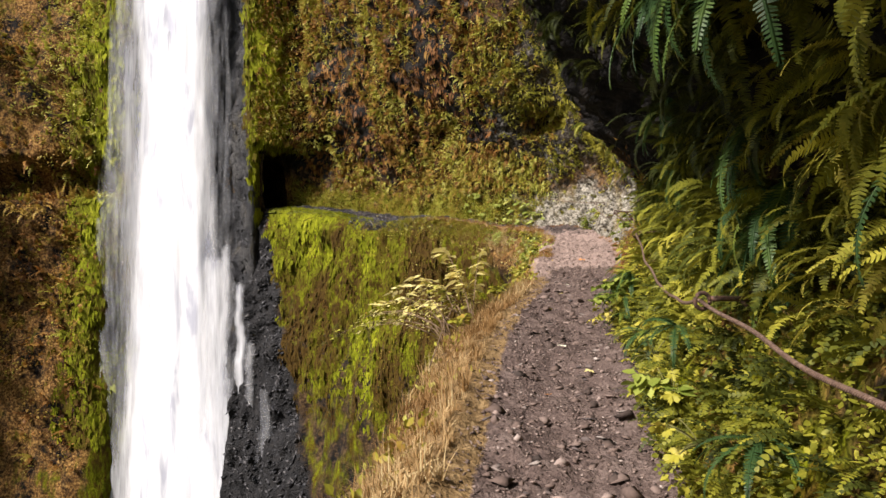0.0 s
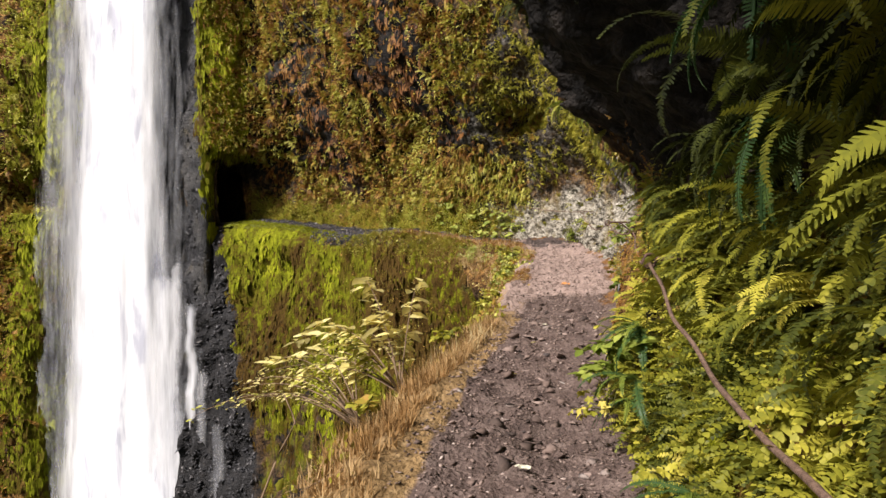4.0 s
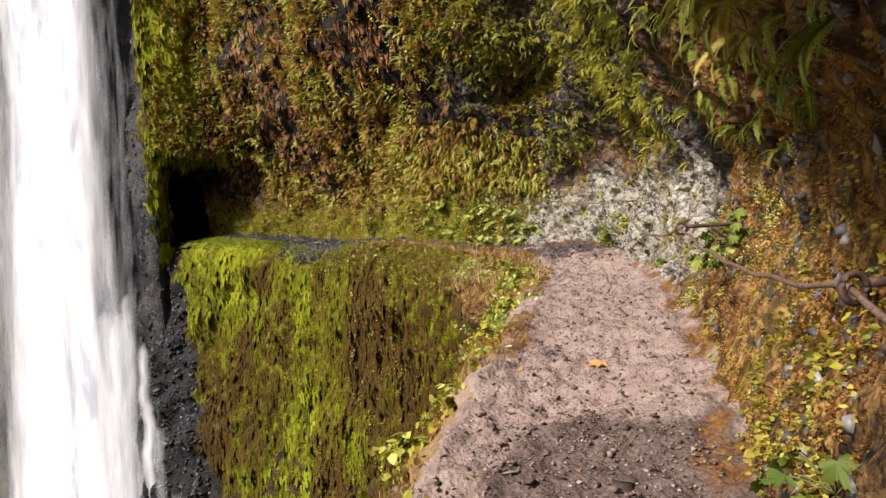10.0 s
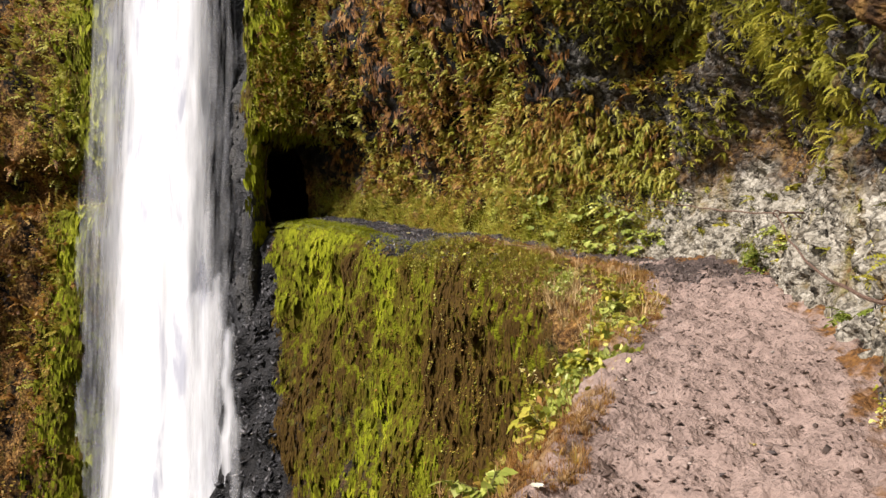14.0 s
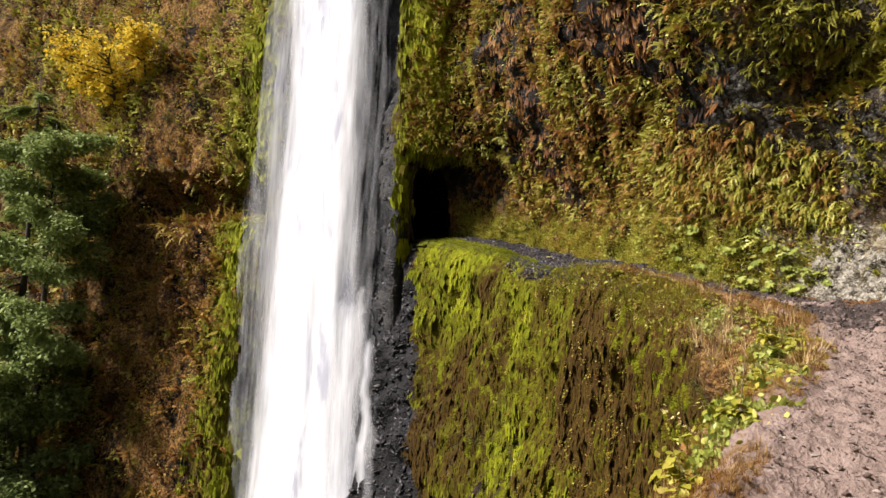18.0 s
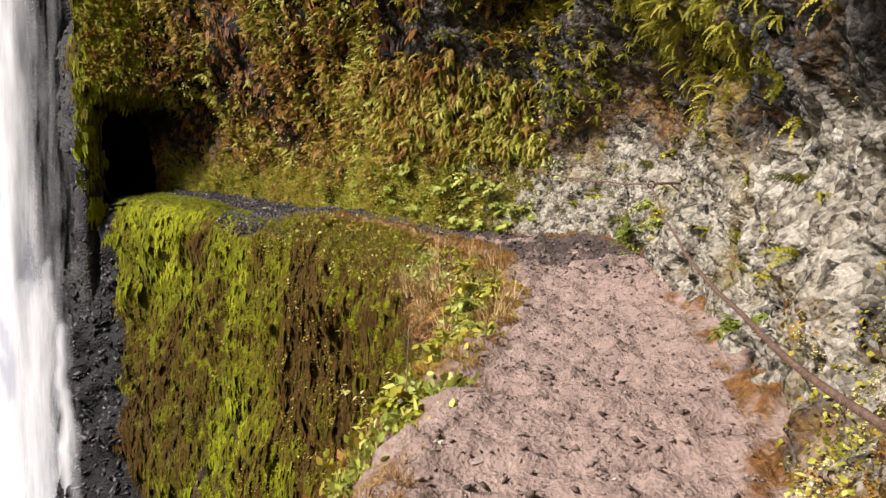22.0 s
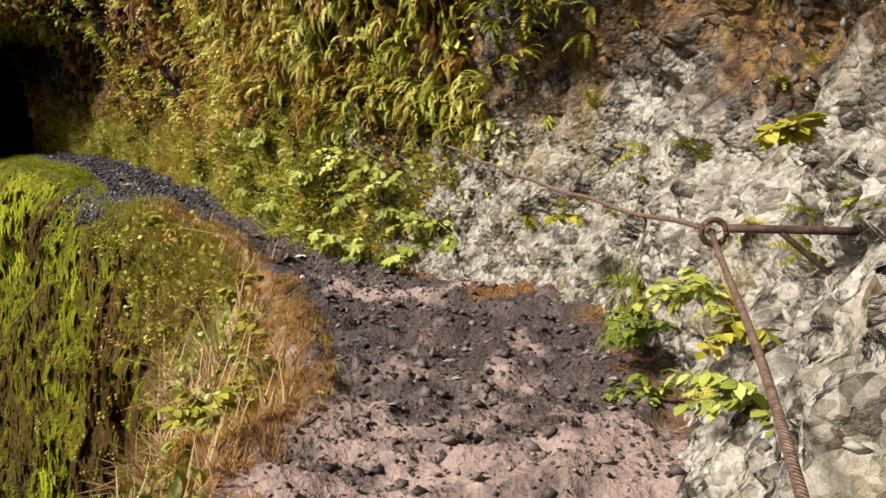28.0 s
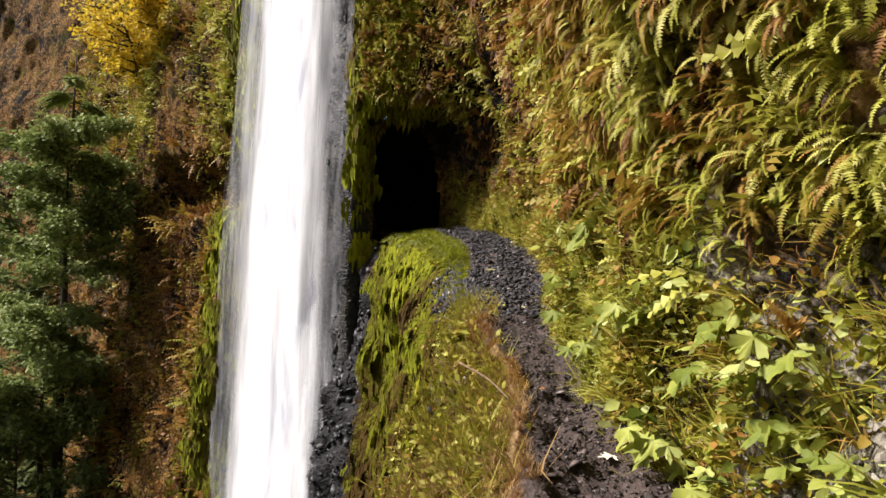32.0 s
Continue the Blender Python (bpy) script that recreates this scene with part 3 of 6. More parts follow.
LEFT_LINE = [(-9.3, 33.7), (-9.55, 33.15), (-10.1, 33.3), (-10.85, 34.4), (-11.8, 35.3), (-13.4, 35.7), (-15.2, 35.4), (-16.7, 34.7), (-17.9, 34.5), (-20.0, 34.8), (-23.5, 35.0), (-27.5, 35.3), (-31.5, 36.6), (-37.0, 37.0), (-46.0, 36.0), (-56.0, 33.0), (-68.0, 25.0)]
def left_cliff():
    n_s = 400
    c, st, ln = spline(LEFT_LINE, n_s)
    c = c[:n_s]
    tan = np.gradient(c, axis=0)
    tan /= np.linalg.norm(tan, axis=1)[:, None]
    out = np.stack([tan[:, 1], -tan[:, 0]], 1)
    z = np.concatenate([np.linspace(-15.5, -3, 24), np.linspace(-2.8, 15, 150), np.linspace(15.4, 36, 44)])
    x0, y0 = np.repeat(c[:, :1], len(z), 1), np.repeat(c[:, 1:], len(z), 1)
    zz = np.broadcast_to(z, x0.shape)
    left = smooth(-16.5, -18.5, x0)
    dep = -0.12 * np.clip(5 - zz, 0, 30) * (0.3 + 0.7 * left) + left * (1.6 * smooth(5.5, 5.8, zz) * smooth(8.2, 6.6, zz) * smooth(-27, -24, x0)) + left * 0.2 * np.clip(zz - 12.5, 0, 20) + 0.02 * np.clip(zz - 5, 0, 30)
    p = np.stack([x0 + out[:, :1] * dep, y0 + out[:, 1:] * dep, zz], -1)
    rough = 0.3 * fbm(p, 0.45, 3, 231) + 0.2 * fbm(p, (1.4, 1.4, 0.6), 4, 241) + 0.07 * fbm(p, 4.0, 3, 251)
    seam = smooth(0.9, 2.6, st)[:, None]
    p = np.stack([x0 + out[:, :1] * dep * seam, y0 + out[:, 1:] * dep * seam, zz], -1)
    rough = rough * (0.1 + 0.9 * seam)
    p[..., 0] += out[:, :1] * rough
    p[..., 1] += out[:, 1:] * rough
    brink = -9.25 - 0.7 * smooth(4.0, 11.0, zz)
    wet = smooth(-17.2, -16.2, x0) * smooth(brink + 0.15, brink - 0.15, x0)
    edge_moss = np.clip(smooth(brink - 0.2, brink + 0.1, x0) + smooth(-15.9, -16.4, x0) * smooth(-18.2, -17.2, x0), 0, 1)
    attrs = {"pale": 0.08 * wet * smooth(0, 0.4, vnoise(p, 1.5, 3)), "wet": wet, "soil": 1 - wet, "moss": np.clip(0.25 - 1.2 * wet + 0.9 * edge_moss, -0.7, 1)}
    me = mesh_of("wall_beyond", p.reshape(-1, 3), grid_faces(n_s, len(z), None, True), CLIFF, attrs=attrs)
    structure("wall_beyond", me, "tall wet cliff behind the waterfall with moss and autumn plants", "cliff")
    return p, zz, out


LEFT_P, LEFT_Z, LEFT_OUT = left_cliff()


def tunnel():
    n = 30
    a = np.linspace(0, 2 * np.pi, n, endpoint=False)
    rows = []
    for d in np.linspace(-0.2, 9.0, 26):
        # the bore runs behind the fall
        cx, cy, z = -8.9 - 0.8 * d, 34.6 + 0.6 * d, level(-8.7, 35.0) + 1.45
        k = np.sign(np.cos(a)) * np.abs(np.cos(a)) ** 0.6
        q = np.sign(np.sin(a)) * np.abs(np.sin(a)) ** 0.75
        skew = 0.45
        w = np.where(k > 0, 2.5, 0.95)
        rows.append(np.stack([np.full(n, cx) + skew * k, cy + w * k, z + 1.75 * q], 1))
    p = np.array(rows)
    p = p + 0.10 * np.stack([fbm(p, 1.2, 3, s) for s in (5, 6, 7)], -1) * np.array([0.3, 1, 1])
    p = np.concatenate([p, p[:, :1]], 1)
    faces = grid_faces(p.shape[0], n + 1)
    v = p.reshape(-1, 3)
    cap = v[-(n + 1):].mean(0)
    v = np.vstack([v, cap])
    last = (p.shape[0] - 1) * (n + 1)
    capf = np.array([(last + k, last + k + 1, len(v) - 1, len(v) - 1) for k in range(n)])
    me = bpy.data.meshes.new("tunnel_bore")
    me.from_pydata([tuple(x) for x in v], [], [tuple(f) for f in faces] + [tuple(f[:3]) for f in capf])
    for key, val in (("pale", 0.0), ("wet", 0.3), ("soil", 0.5), ("moss", -0.3)):
        at = me.attributes.new(key, "FLOAT", "POINT")
        at.data.foreach_set("value", np.full(len(v), val, np.float32))
    me.materials.append(CLIFF)
    structure("tunnel", me, "dark rock tunnel bored through the cliff behind the waterfall", "tunnel")


tunnel()


# ---------------------------------------------------------------- waterfall
def water_sheet(name, parent, cx, half, bulge, front, thick, seed, z0=-15.0, z1=26.0, nv=60, nz=240, fade=1.8):
    v = np.linspace(-1, 1, nv)
    z = np.linspace(z1, z0, nz)
    zz, vv = np.meshgrid(z, v, indexing="ij")
    spread = 1 + 0.018 * np.clip(12 - zz, 0, 30)
    x = cx + half * vv * spread
    y = front - bulge * np.sqrt(np.clip(1 - vv ** 2, 0, 1)) - 0.012 * np.clip(20 - zz, 0, 40)
    p = np.stack([x, y, zz], -1)
    p[..., 1] += 0.05 * fbm(p, (1.2, 1.0, 0.10), 3, seed) + 0.012 * fbm(p, (5.0, 1.0, 0.4), 3, seed + 5)
    p[..., 0] += 0.10 * fbm(p, (0.6, 1.0, 0.3), 3, seed + 9) + (0.16 * fbm(p * np.array([0, 0, 1.0]), 0.9, 3, seed + 11) if half < 1 else 0)
    t = thick * (1 - np.abs(vv) ** fade) + 0.14 * fbm(p, (0.9, 1.0, 0.1), 3, seed + 13)
    t = t * smooth(z1 + 0.1, z1 - 0.9, zz) - 0.5 * (1 - smooth(z1 + 0.1, z1 - 0.9, zz))
    ob = new(name, mesh_of(name, p.reshape(-1, 3), grid_faces(nz, nv), WATER, attrs={"thick": t}))
    ob.parent = parent
    return ob


fall = tagged(new("waterfall"), "tall white waterfall plunging past the tunnel mouth", "waterfall")
fall.location = (0, 0, 0)
water_sheet("main_stream", fall, -13.75, 2.4, 0.3, 34.25, 1.15, 300)
water_sheet("inner_stream", fall, -13.8, 2.1, 0.25, 34.4, 1.35, 340)
water_sheet("spray_veil", fall, -14.1, 3.8, 0.5, 34.55, 0.64, 380, fade=2.2)


# ---------------------------------------------------------------- plants: shapes
def leaf_material(name, stops, rough=0.55, through_light=0.25):
    n = Nodes(name)
    tone = n.math("ADD", n.attr("tone"), n.math("MULTIPLY", n.math("SUBTRACT", n.noise(14.0, 3), 0.5), 0.35))
    col = n.ramp(tone, *stops)
    n.done(col, rough, spec=0.2)
    tr = n.add("ShaderNodeBsdfTranslucent")
    n.put(tr.inputs["Color"], col)
    mx = n.add("ShaderNodeMixShader")
    mx.inputs[0].default_value = through_light
    n.tree.links.new(n.bsdf.outputs[0], mx.inputs[1])
    n.tree.links.new(tr.outputs[0], mx.inputs[2])
    n.tree.links.new(mx.outputs[0], n.out.inputs["Surface"])
    return n.mat


AUTUMN = leaf_material("autumn_leaves", [(0.0, (0.022, 0.011, 0.004)), (0.2, (0.15, 0.06, 0.016)), (0.38, (0.36, 0.18, 0.045)), (0.54, (0.36, 0.25, 0.045)),
                                         (0.70, (0.25, 0.24, 0.025)), (0.85, (0.38, 0.38, 0.05)), (1.0, (0.58, 0.54, 0.15))])
GREEN = leaf_material("fern_green", [(0.0, (0.012, 0.016, 0.004)), (0.3, (0.068, 0.08, 0.012)), (0.55, (0.205, 0.202, 0.02)), (0.8, (0.40, 0.36, 0.045)), (1.0, (0.52, 0.43, 0.09))])
MOSSY = leaf_material("moss_strands", [(0.0, (0.02, 0.010, 0.003)), (0.26, (0.075, 0.042, 0.006)), (0.45, (0.10, 0.085, 0.004)), (0.66, (0.17, 0.19, 0.005)), (0.85, (0.27, 0.29, 0.008)), (1.0, (0.38, 0.37, 0.03))], 0.9, 0.2)
STRAW = leaf_material("dry_grass", [(0.0, (0.08, 0.04, 0.012)), (0.4, (0.30, 0.17, 0.06)), (0.75, (0.46, 0.32, 0.15)), (1.0, (0.58, 0.47, 0.25))], 0.8, 0.2)
FROND = leaf_material("sword_fern", [(0.0, (0.015, 0.035, 0.012)), (0.35, (0.05, 0.10, 0.03)), (0.6, (0.11, 0.17, 0.03)), (0.85, (0.27, 0.30, 0.04)), (1.0, (0.40, 0.36, 0.08))], 0.45, 0.3)
SPRUCE = leaf_material("tree_leaves", [(0.0, (0.008, 0.014, 0.006)), (0.4, (0.07, 0.10, 0.032)), (0.7, (0.21, 0.27, 0.075)), (1.0, (0.40, 0.45, 0.15))], 0.6, 0.25)
PALE_GREEN = leaf_material("pale_green_leaves", [(0.0, (0.03, 0.06, 0.012)), (0.5, (0.165, 0.21, 0.03)), (0.8, (0.38, 0.41, 0.08)), (1.0, (0.55, 0.6, 0.25))], 0.55, 0.3)
GOLD = leaf_material("gold_leaves", [(0.0, (0.30, 0.19, 0.012)), (0.5, (0.66, 0.47, 0.03)), (1.0, (0.86, 0.70, 0.12))], 0.55, 0.4)
YELLOW = leaf_material("yellow_leaves", [(0.0, (0.16, 0.11, 0.02)), (0.5, (0.50, 0.42, 0.10)), (1.0, (0.74, 0.66, 0.28))], 0.55, 0.3)


def frond_shape(length, width, pairs, droop, rnd, spine=False, fine=False):
    """A fern frond that starts at 0 along +x and bends down; every pinna is a narrow kite."""
    t = np.linspace(0.0, 1.0, pairs + 2)
    bend = droop * t ** 1.7
    x = length * np.cumsum(np.concatenate([[0], np.cos(bend[1:])])) / (pairs + 1)
    z = -length * np.cumsum(np.concatenate([[0], np.sin(bend[1:])])) / (pairs + 1)
    v, f = [], []
    for k in range(1, pairs + 1):
        w = width * (1 - 0.93 * t[k]) ** 0.75 * min(1.0, 0.45 + 3 * t[k]) * rnd.uniform(0.85, 1.1)
        half = 0.5 * length / (pairs + 1)
        for side in (-1, 1):
            b = len(v)
            tilt = rnd.uniform(-0.25, 0.12)
            cx, cz = math.cos(bend[k]), -math.sin(bend[k])
            if not fine:
                v += [(x[k] - half * cx, 0, z[k] - half * cz), (x[k] + half * cx, 0, z[k] + half * cz), (x[k] + 0.35 * w * cx, side * w, z[k] + tilt * w + 0.35 * w * cz)]
                f += [(b, b + 1, b + 2)]
                continue
            v += [(x[k] - half * cx, 0, z[k] - half * cz), (x[k] + 0.9 * half * cx, 0, z[k] + 0.9 * half * cz),
                  (x[k] + (0.5 * half + 0.25 * w) * cx, side * w, z[k] + tilt * w + (0.5 * half + 0.25 * w) * cz), (x[k] - (0.3 * half - 0.22 * w) * cx, side * w * 0.93, z[k] + tilt * w - (0.3 * half - 0.22 * w) * cz)]
            f += [(b, b + 1, b + 2), (b, b + 2, b + 3)]
    if spine:
        r = 0.006
        b = len(v)
        for k in range(pairs + 2):
            v += [(x[k], -r, z[k] + 0.002), (x[k], r, z[k] + 0.002), (x[k], 0, z[k] - r)]
        for k in range(pairs + 1):
            for a in range(3):
                q = [b + 3 * k + a, b + 3 * k + (a + 1) % 3, b + 3 * k + 3 + (a + 1) % 3, b + 3 * k + 3 + a]
                f += [(q[0], q[1], q[2]), (q[0], q[2], q[3])]
    return np.array(v), np.array(f)


def turn_z(v, a):
    c, s = math.cos(a), math.sin(a)
    return np.stack([c * v[:, 0] - s * v[:, 1], s * v[:, 0] + c * v[:, 1], v[:, 2]], 1)


def turn_y(v, a):
    c, s = math.cos(a), math.sin(a)
    return np.stack([c * v[:, 0] + s * v[:, 2], v[:, 1], -s * v[:, 0] + c * v[:, 2]], 1)


def turn_x(v, a):
    c, s = math.cos(a), math.sin(a)
    return np.stack([v[:, 0], c * v[:, 1] - s * v[:, 2], s * v[:, 1] + c * v[:, 2]], 1)


def gather(pieces):
    v, f, n = [], [], 0
    for a, b in pieces:
        v.append(a), f.append(b + n)
        n += len(a)
    return np.vstack(v), np.vstack(f)


def fern_clump(rnd, fronds=6, length=0.34, pairs=7, width=0.06, fan=1.0, fine=False, hang=0.7):
    """Fronds hanging out of a wall: x out of the wall, z up."""
    out = []
    for _ in range(fronds):
        v, f = frond_shape(length * rnd.uniform(0.6, 1.15), width, pairs, rnd.uniform(hang, hang + 1.0), rnd, False, fine)
        v = turn_x(v, rnd.uniform(-0.5, 0.5))
        v = turn_y(v, rnd.uniform(-0.7, 0.5))
        out.append((turn_z(v, rnd.uniform(-fan, fan)), f))
    return gather(out)


LEAF = (np.array([(0, 0, 0), (0.35, -0.33, 0.05), (1, 0, -0.06), (0.35, 0.33, 0.05), (0.72, -0.22, 0.0), (0.72, 0.22, 0.0)]),
        np.array([(0, 1, 4), (0, 4, 2), (0, 2, 5), (0, 5, 3)]))


def leaf_clump(rnd, count=10, size=0.07, reach=0.14):
    """Small broad leaves on short stalks, x out of the wall."""
    out = []
    for _ in range(count):
        v = LEAF[0] * size * rnd.uniform(0.6, 1.3)
        v = turn_y(turn_x(v, rnd.uniform(-0.8, 0.8)), rnd.uniform(-0.4, 1.1))
        v = turn_z(v, rnd.uniform(-1.5, 1.5))
        v = v + np.array([rnd.uniform(0.0, reach * 0.8), rnd.uniform(-reach, reach), rnd.uniform(-reach, reach)])
        out.append((v, LEAF[1]))
    return gather(out)


def strand_clump(rnd, count=8, length=0.20, width=0.06, lean=0.13):
    """Moss hanging down a face."""
    out = []
    for _ in range(count):
        n, w, l = 3, width * rnd.uniform(0.6, 1.3), length * rnd.uniform(0.5, 1.4)
        y, z0, b = rnd.uniform(-0.12, 0.12), rnd.uniform(-0.1, 0.12), rnd.uniform(0.3, 1.0) * lean
        t = np.linspace(0, 1, n)
        x = 0.01 + b * l * np.sin(t * 2.4)
        v = np.concatenate([np.stack([x, y - w * (1 - t ** 2) / 2, z0 - l * t], 1), np.stack([x, y + w * (1 - t ** 2) / 2, z0 - l * t], 1)])
        f = np.array([(k, k + 1, n + k + 1) for k in range(n - 1)] + [(k, n + k + 1, n + k) for k in range(n - 1)])
        out.append((v, f))
    return gather(out)


def grass_clump(rnd, count=10, length=0.22, width=0.006, spread=0.7, droop=1.2):
    """Blades growing up and bending over, z up."""
    out = []
    for _ in range(count):
        n, l = 3, length * rnd.uniform(0.5, 1.25)
        t = np.linspace(0, 1, n)
        b = droop * rnd.uniform(0.3, 1.2) * t ** 1.3
        x = l * np.cumsum(np.concatenate([[0], np.sin(b[1:])])) / (n - 1)
        z = l * np.cumsum(np.concatenate([[0], np.cos(b[1:])])) / (n - 1)
        w = width * (1 - t * 0.9)
        v = np.concatenate([np.stack([x, -w, z], 1), np.stack([x, w, z], 1)])
        f = np.array([(k, k + 1, n + k + 1) for k in range(n - 1)] + [(k, n + k + 1, n + k) for k in range(n - 1)])
        v = turn_z(turn_y(v, rnd.uniform(-0.1, 0.4)), rnd.uniform(-3.1, 3.1)) + np.array([rnd.uniform(-0.05, 0.05), rnd.uniform(-0.05, 0.05), 0]) * spread
        out.append((v, f))
    return gather(out)


def samples(grid, weight, count, seed, side=-1.0):
    """Random places on a grid of points, with the normals there. weight: density for each cell."""
    r = np.random.default_rng(seed)
    a, b, c = grid[:-1, :-1], grid[1:, :-1], grid[:-1, 1:]
    nor = np.cross(b - a, c - a)
    area = np.linalg.norm(nor, axis=-1)
    w = (area * np.clip(weight[:-1, :-1], 0, None)).ravel()
    k = r.choice(len(w), count, p=w / w.sum())
    i, j = np.unravel_index(k, area.shape)
    s, t = r.random((2, count, 1))
    pos = a[i, j] + (b - a)[i, j] * s + (c - a)[i, j] * t
    return pos, side * nor[i, j] / (area[i, j][:, None] + 1e-9)


def scatter(name, label, category, pos, nor, shapes, size, tone, mat, seed, upright=0.0, spin=0.5, shade=True):
    """One object with a shape at every place: the shapes' x along the normal, z up. tone: colour, one per place."""
    r = np.random.default_rng(seed)
    nor = nor * np.array([1, 1, 1 - upright])
    nor = nor / (np.linalg.norm(nor, axis=1)[:, None] + 1e-9)
    up = np.zeros_like(nor) + np.array([0, 0, 1.0])
    up = up - nor * (nor * up).sum(1)[:, None]
    bad = np.linalg.norm(up, axis=1) < 0.05
    up[bad] = np.array([0.0, 1.0, 0.0])
    up /= np.linalg.norm(up, axis=1)[:, None]
    side = np.cross(up, nor)
    pick = r.integers(0, len(shapes), len(pos))
    vs, fs, ts, n = [], [], [], 0
    for k, (v, f) in enumerate(shapes):
        m = pick == k
        if not m.any():
            continue
        a = r.normal(0, spin, m.sum())[:, None]
        s2, u2 = side[m] * np.cos(a) + up[m] * np.sin(a), up[m] * np.cos(a) - side[m] * np.sin(a)
        sz = (size * r.uniform(0.6, 1.35, m.sum()))[:, None, None]
        w = (v[None, :, :1] * nor[m][:, None] + v[None, :, 1:2] * s2[:, None] + v[None, :, 2:] * u2[:, None]) * sz + pos[m][:, None]
        vs.append(w.reshape(-1, 3))
        fs.append((f[None] + (np.arange(m.sum()) * len(v))[:, None, None] + n).reshape(-1, 3))
        ts.append(np.repeat(tone[m], len(v)) + np.tile(r.normal(0, 0.05, len(v) // 2 + 1).repeat(2)[:len(v)], m.sum()))
        n += m.sum() * len(v)
    ob = new(name, mesh_of(name, np.vstack(vs), np.vstack(fs), mat, shade, attrs={"tone": np.concatenate(ts)}))
    return tagged(ob, label, category, kind="stuff")


def on_trail(x, y):
    """Fraction across the trail and height at a place of the plan."""
    k = np.argmin(((E2 + F2) / 2 - np.array([x, y])) @ np.array([0, 0]) + np.linalg.norm((E2 + F2) / 2 - np.array([x, y]), axis=1))
    v = float((np.array([x, y]) - E2[k]) @ ACROSS[k] / WIDE[k])
    return v, float(trail_height(np.array([x]), np.array([y]), np.array([v]))[0])


# ---------------------------------------------------------------- plants that cover the cliffs
rr = np.random.default_rng(11)
FERNS = [fern_clump(rr, 5, 0.36, 7, 0.075) for _ in range(6)]
BIG_FERNS = [fern_clump(rr, 6, 0.5, 24, 0.075, 1.1, False, 1.2) for _ in range(6)]
HANGING = [fern_clump(rr, 5, 0.66, 30, 0.08, 0.7) for _ in range(5)]
SMALL_FERNS = [fern_clump(rr, 6, 0.36, 10, 0.05, 1.0, True) for _ in range(4)]
LEAVES = [leaf_clump(rr) for _ in range(6)]
STRANDS = [strand_clump(rr, 10, 0.17, 0.045, 0.09) for _ in range(5)]
GRASS = [grass_clump(rr) for _ in range(5)]
BANK_HANGING = [fern_clump(rr, 4, 0.55, 34, 0.085, 0.8, True, 1.2) for _ in range(6)]
CURTAIN = [fern_clump(rr, 5, 0.4, 18, 0.075, 0.9, False, 1.5) for _ in range(6)]

ux, uy, uz = UPPER_P[..., 0], UPPER_P[..., 1], UPPER_P[..., 2]
far = smooth(24.6, 26.0, uy + 0.35 * np.clip(UPPER_H - 1.2, 0, 9)) * (uz < 17)
patch = vnoise(UPPER_P, (0.5, 0.5, 0.45), 501)


def tone_at(pos, seed, base, swing=0.25, freq=0.5, jitter=0.12):
    r = np.random.default_rng(seed)
    return np.clip(base + swing * fbm(pos, freq, 3, seed) + r.normal(0, jitter, len(pos)), 0.02, 0.98)


# upper far wall: rust, ochre and olive ferns with dark rock between
bare = np.clip(smooth(0.25, 0.55, vnoise(UPPER_P, (0.8, 0.8, 0.26), 507)) * smooth(2.4, 3.4, UPPER_H), 0, 1)
w = far * (0.08 + smooth(-0.35, 0.25, patch)) * smooth(0.7, 1.8, UPPER_H) * (1 - 0.9 * bare)
w = w * (1 - (ux < -7.8) * (UPPER_H < 3.3))
pos, nor = samples(UPPER_P, w, 5600, 1)
tone = tone_at(pos, 21, 0.55, 0.34, 1.1, 0.24) + 0.16 * smooth(1.2, 3.0, pos[:, 0]) * smooth(8, 5, pos[:, 2])
scatter("cliff_ferns", "rust, ochre and olive ferns hanging all over the far cliff", "ferns", pos, nor, FERNS, 0.92, np.clip(tone, 0.03, 0.97), AUTUMN, 31, 0.5)
pos, nor = samples(UPPER_P, w, 3600, 2)
scatter("cliff_leaves", "small yellowing leafy plants rooted in the far cliff", "plants", pos, nor, LEAVES, 1.0, tone_at(pos, 22, 0.72, 0.28, 1.1, 0.2), AUTUMN, 32, 0.4)
pos, nor = samples(UPPER_P, far * smooth(1.0, 1.8, UPPER_H) * (1 - (ux < -7.8) * (UPPER_H < 3.3)) * smooth(2.4, 1.2, ux), 3400, 110)
scatter("dead_strands", "brown dead fern strands hanging down the far cliff", "dead plants", pos, nor, STRANDS, 1.0, tone_at(pos, 111, 0.21, 0.14, (1.5, 1.5, 0.3), 0.1), AUTUMN, 112, 0.5, 0.25)
# foot of the far wall: grassy green-yellow skirt
w = smooth(24.9, 25.6, uy) * (ux > -8.1) * smooth(1.9, 0.6, UPPER_H) * (UPPER_H > -0.1)
pos, nor = samples(UPPER_P, w, 3200, 3)
scatter("skirt_leaves", "pale green leafy plants along the foot of the far cliff", "plants", pos, nor, LEAVES, 0.62, tone_at(pos, 23, 0.70, 0.12, 0.9, 0.1), AUTUMN, 33, 0.3)
pos, nor = samples(UPPER_P, w, 1900, 4)
scatter("skirt_grass", "drooping olive grass along the foot of the far cliff", "grass", pos, nor * np.array([1, 1, 0.2]), [(turn_y(v, 0.9), f) for v, f in GRASS], 0.9, tone_at(pos, 24, 0.66, 0.12, 0.9, 0.1), AUTUMN, 34, 0.0, 0.3)
w = smooth(-0.5, 1.5, ux) * (uy > 25.0) * smooth(0.1, 0.3, UPPER_H) * smooth(1.9, 1.3, UPPER_H)
pos, nor = samples(UPPER_P, w, 190, 113)
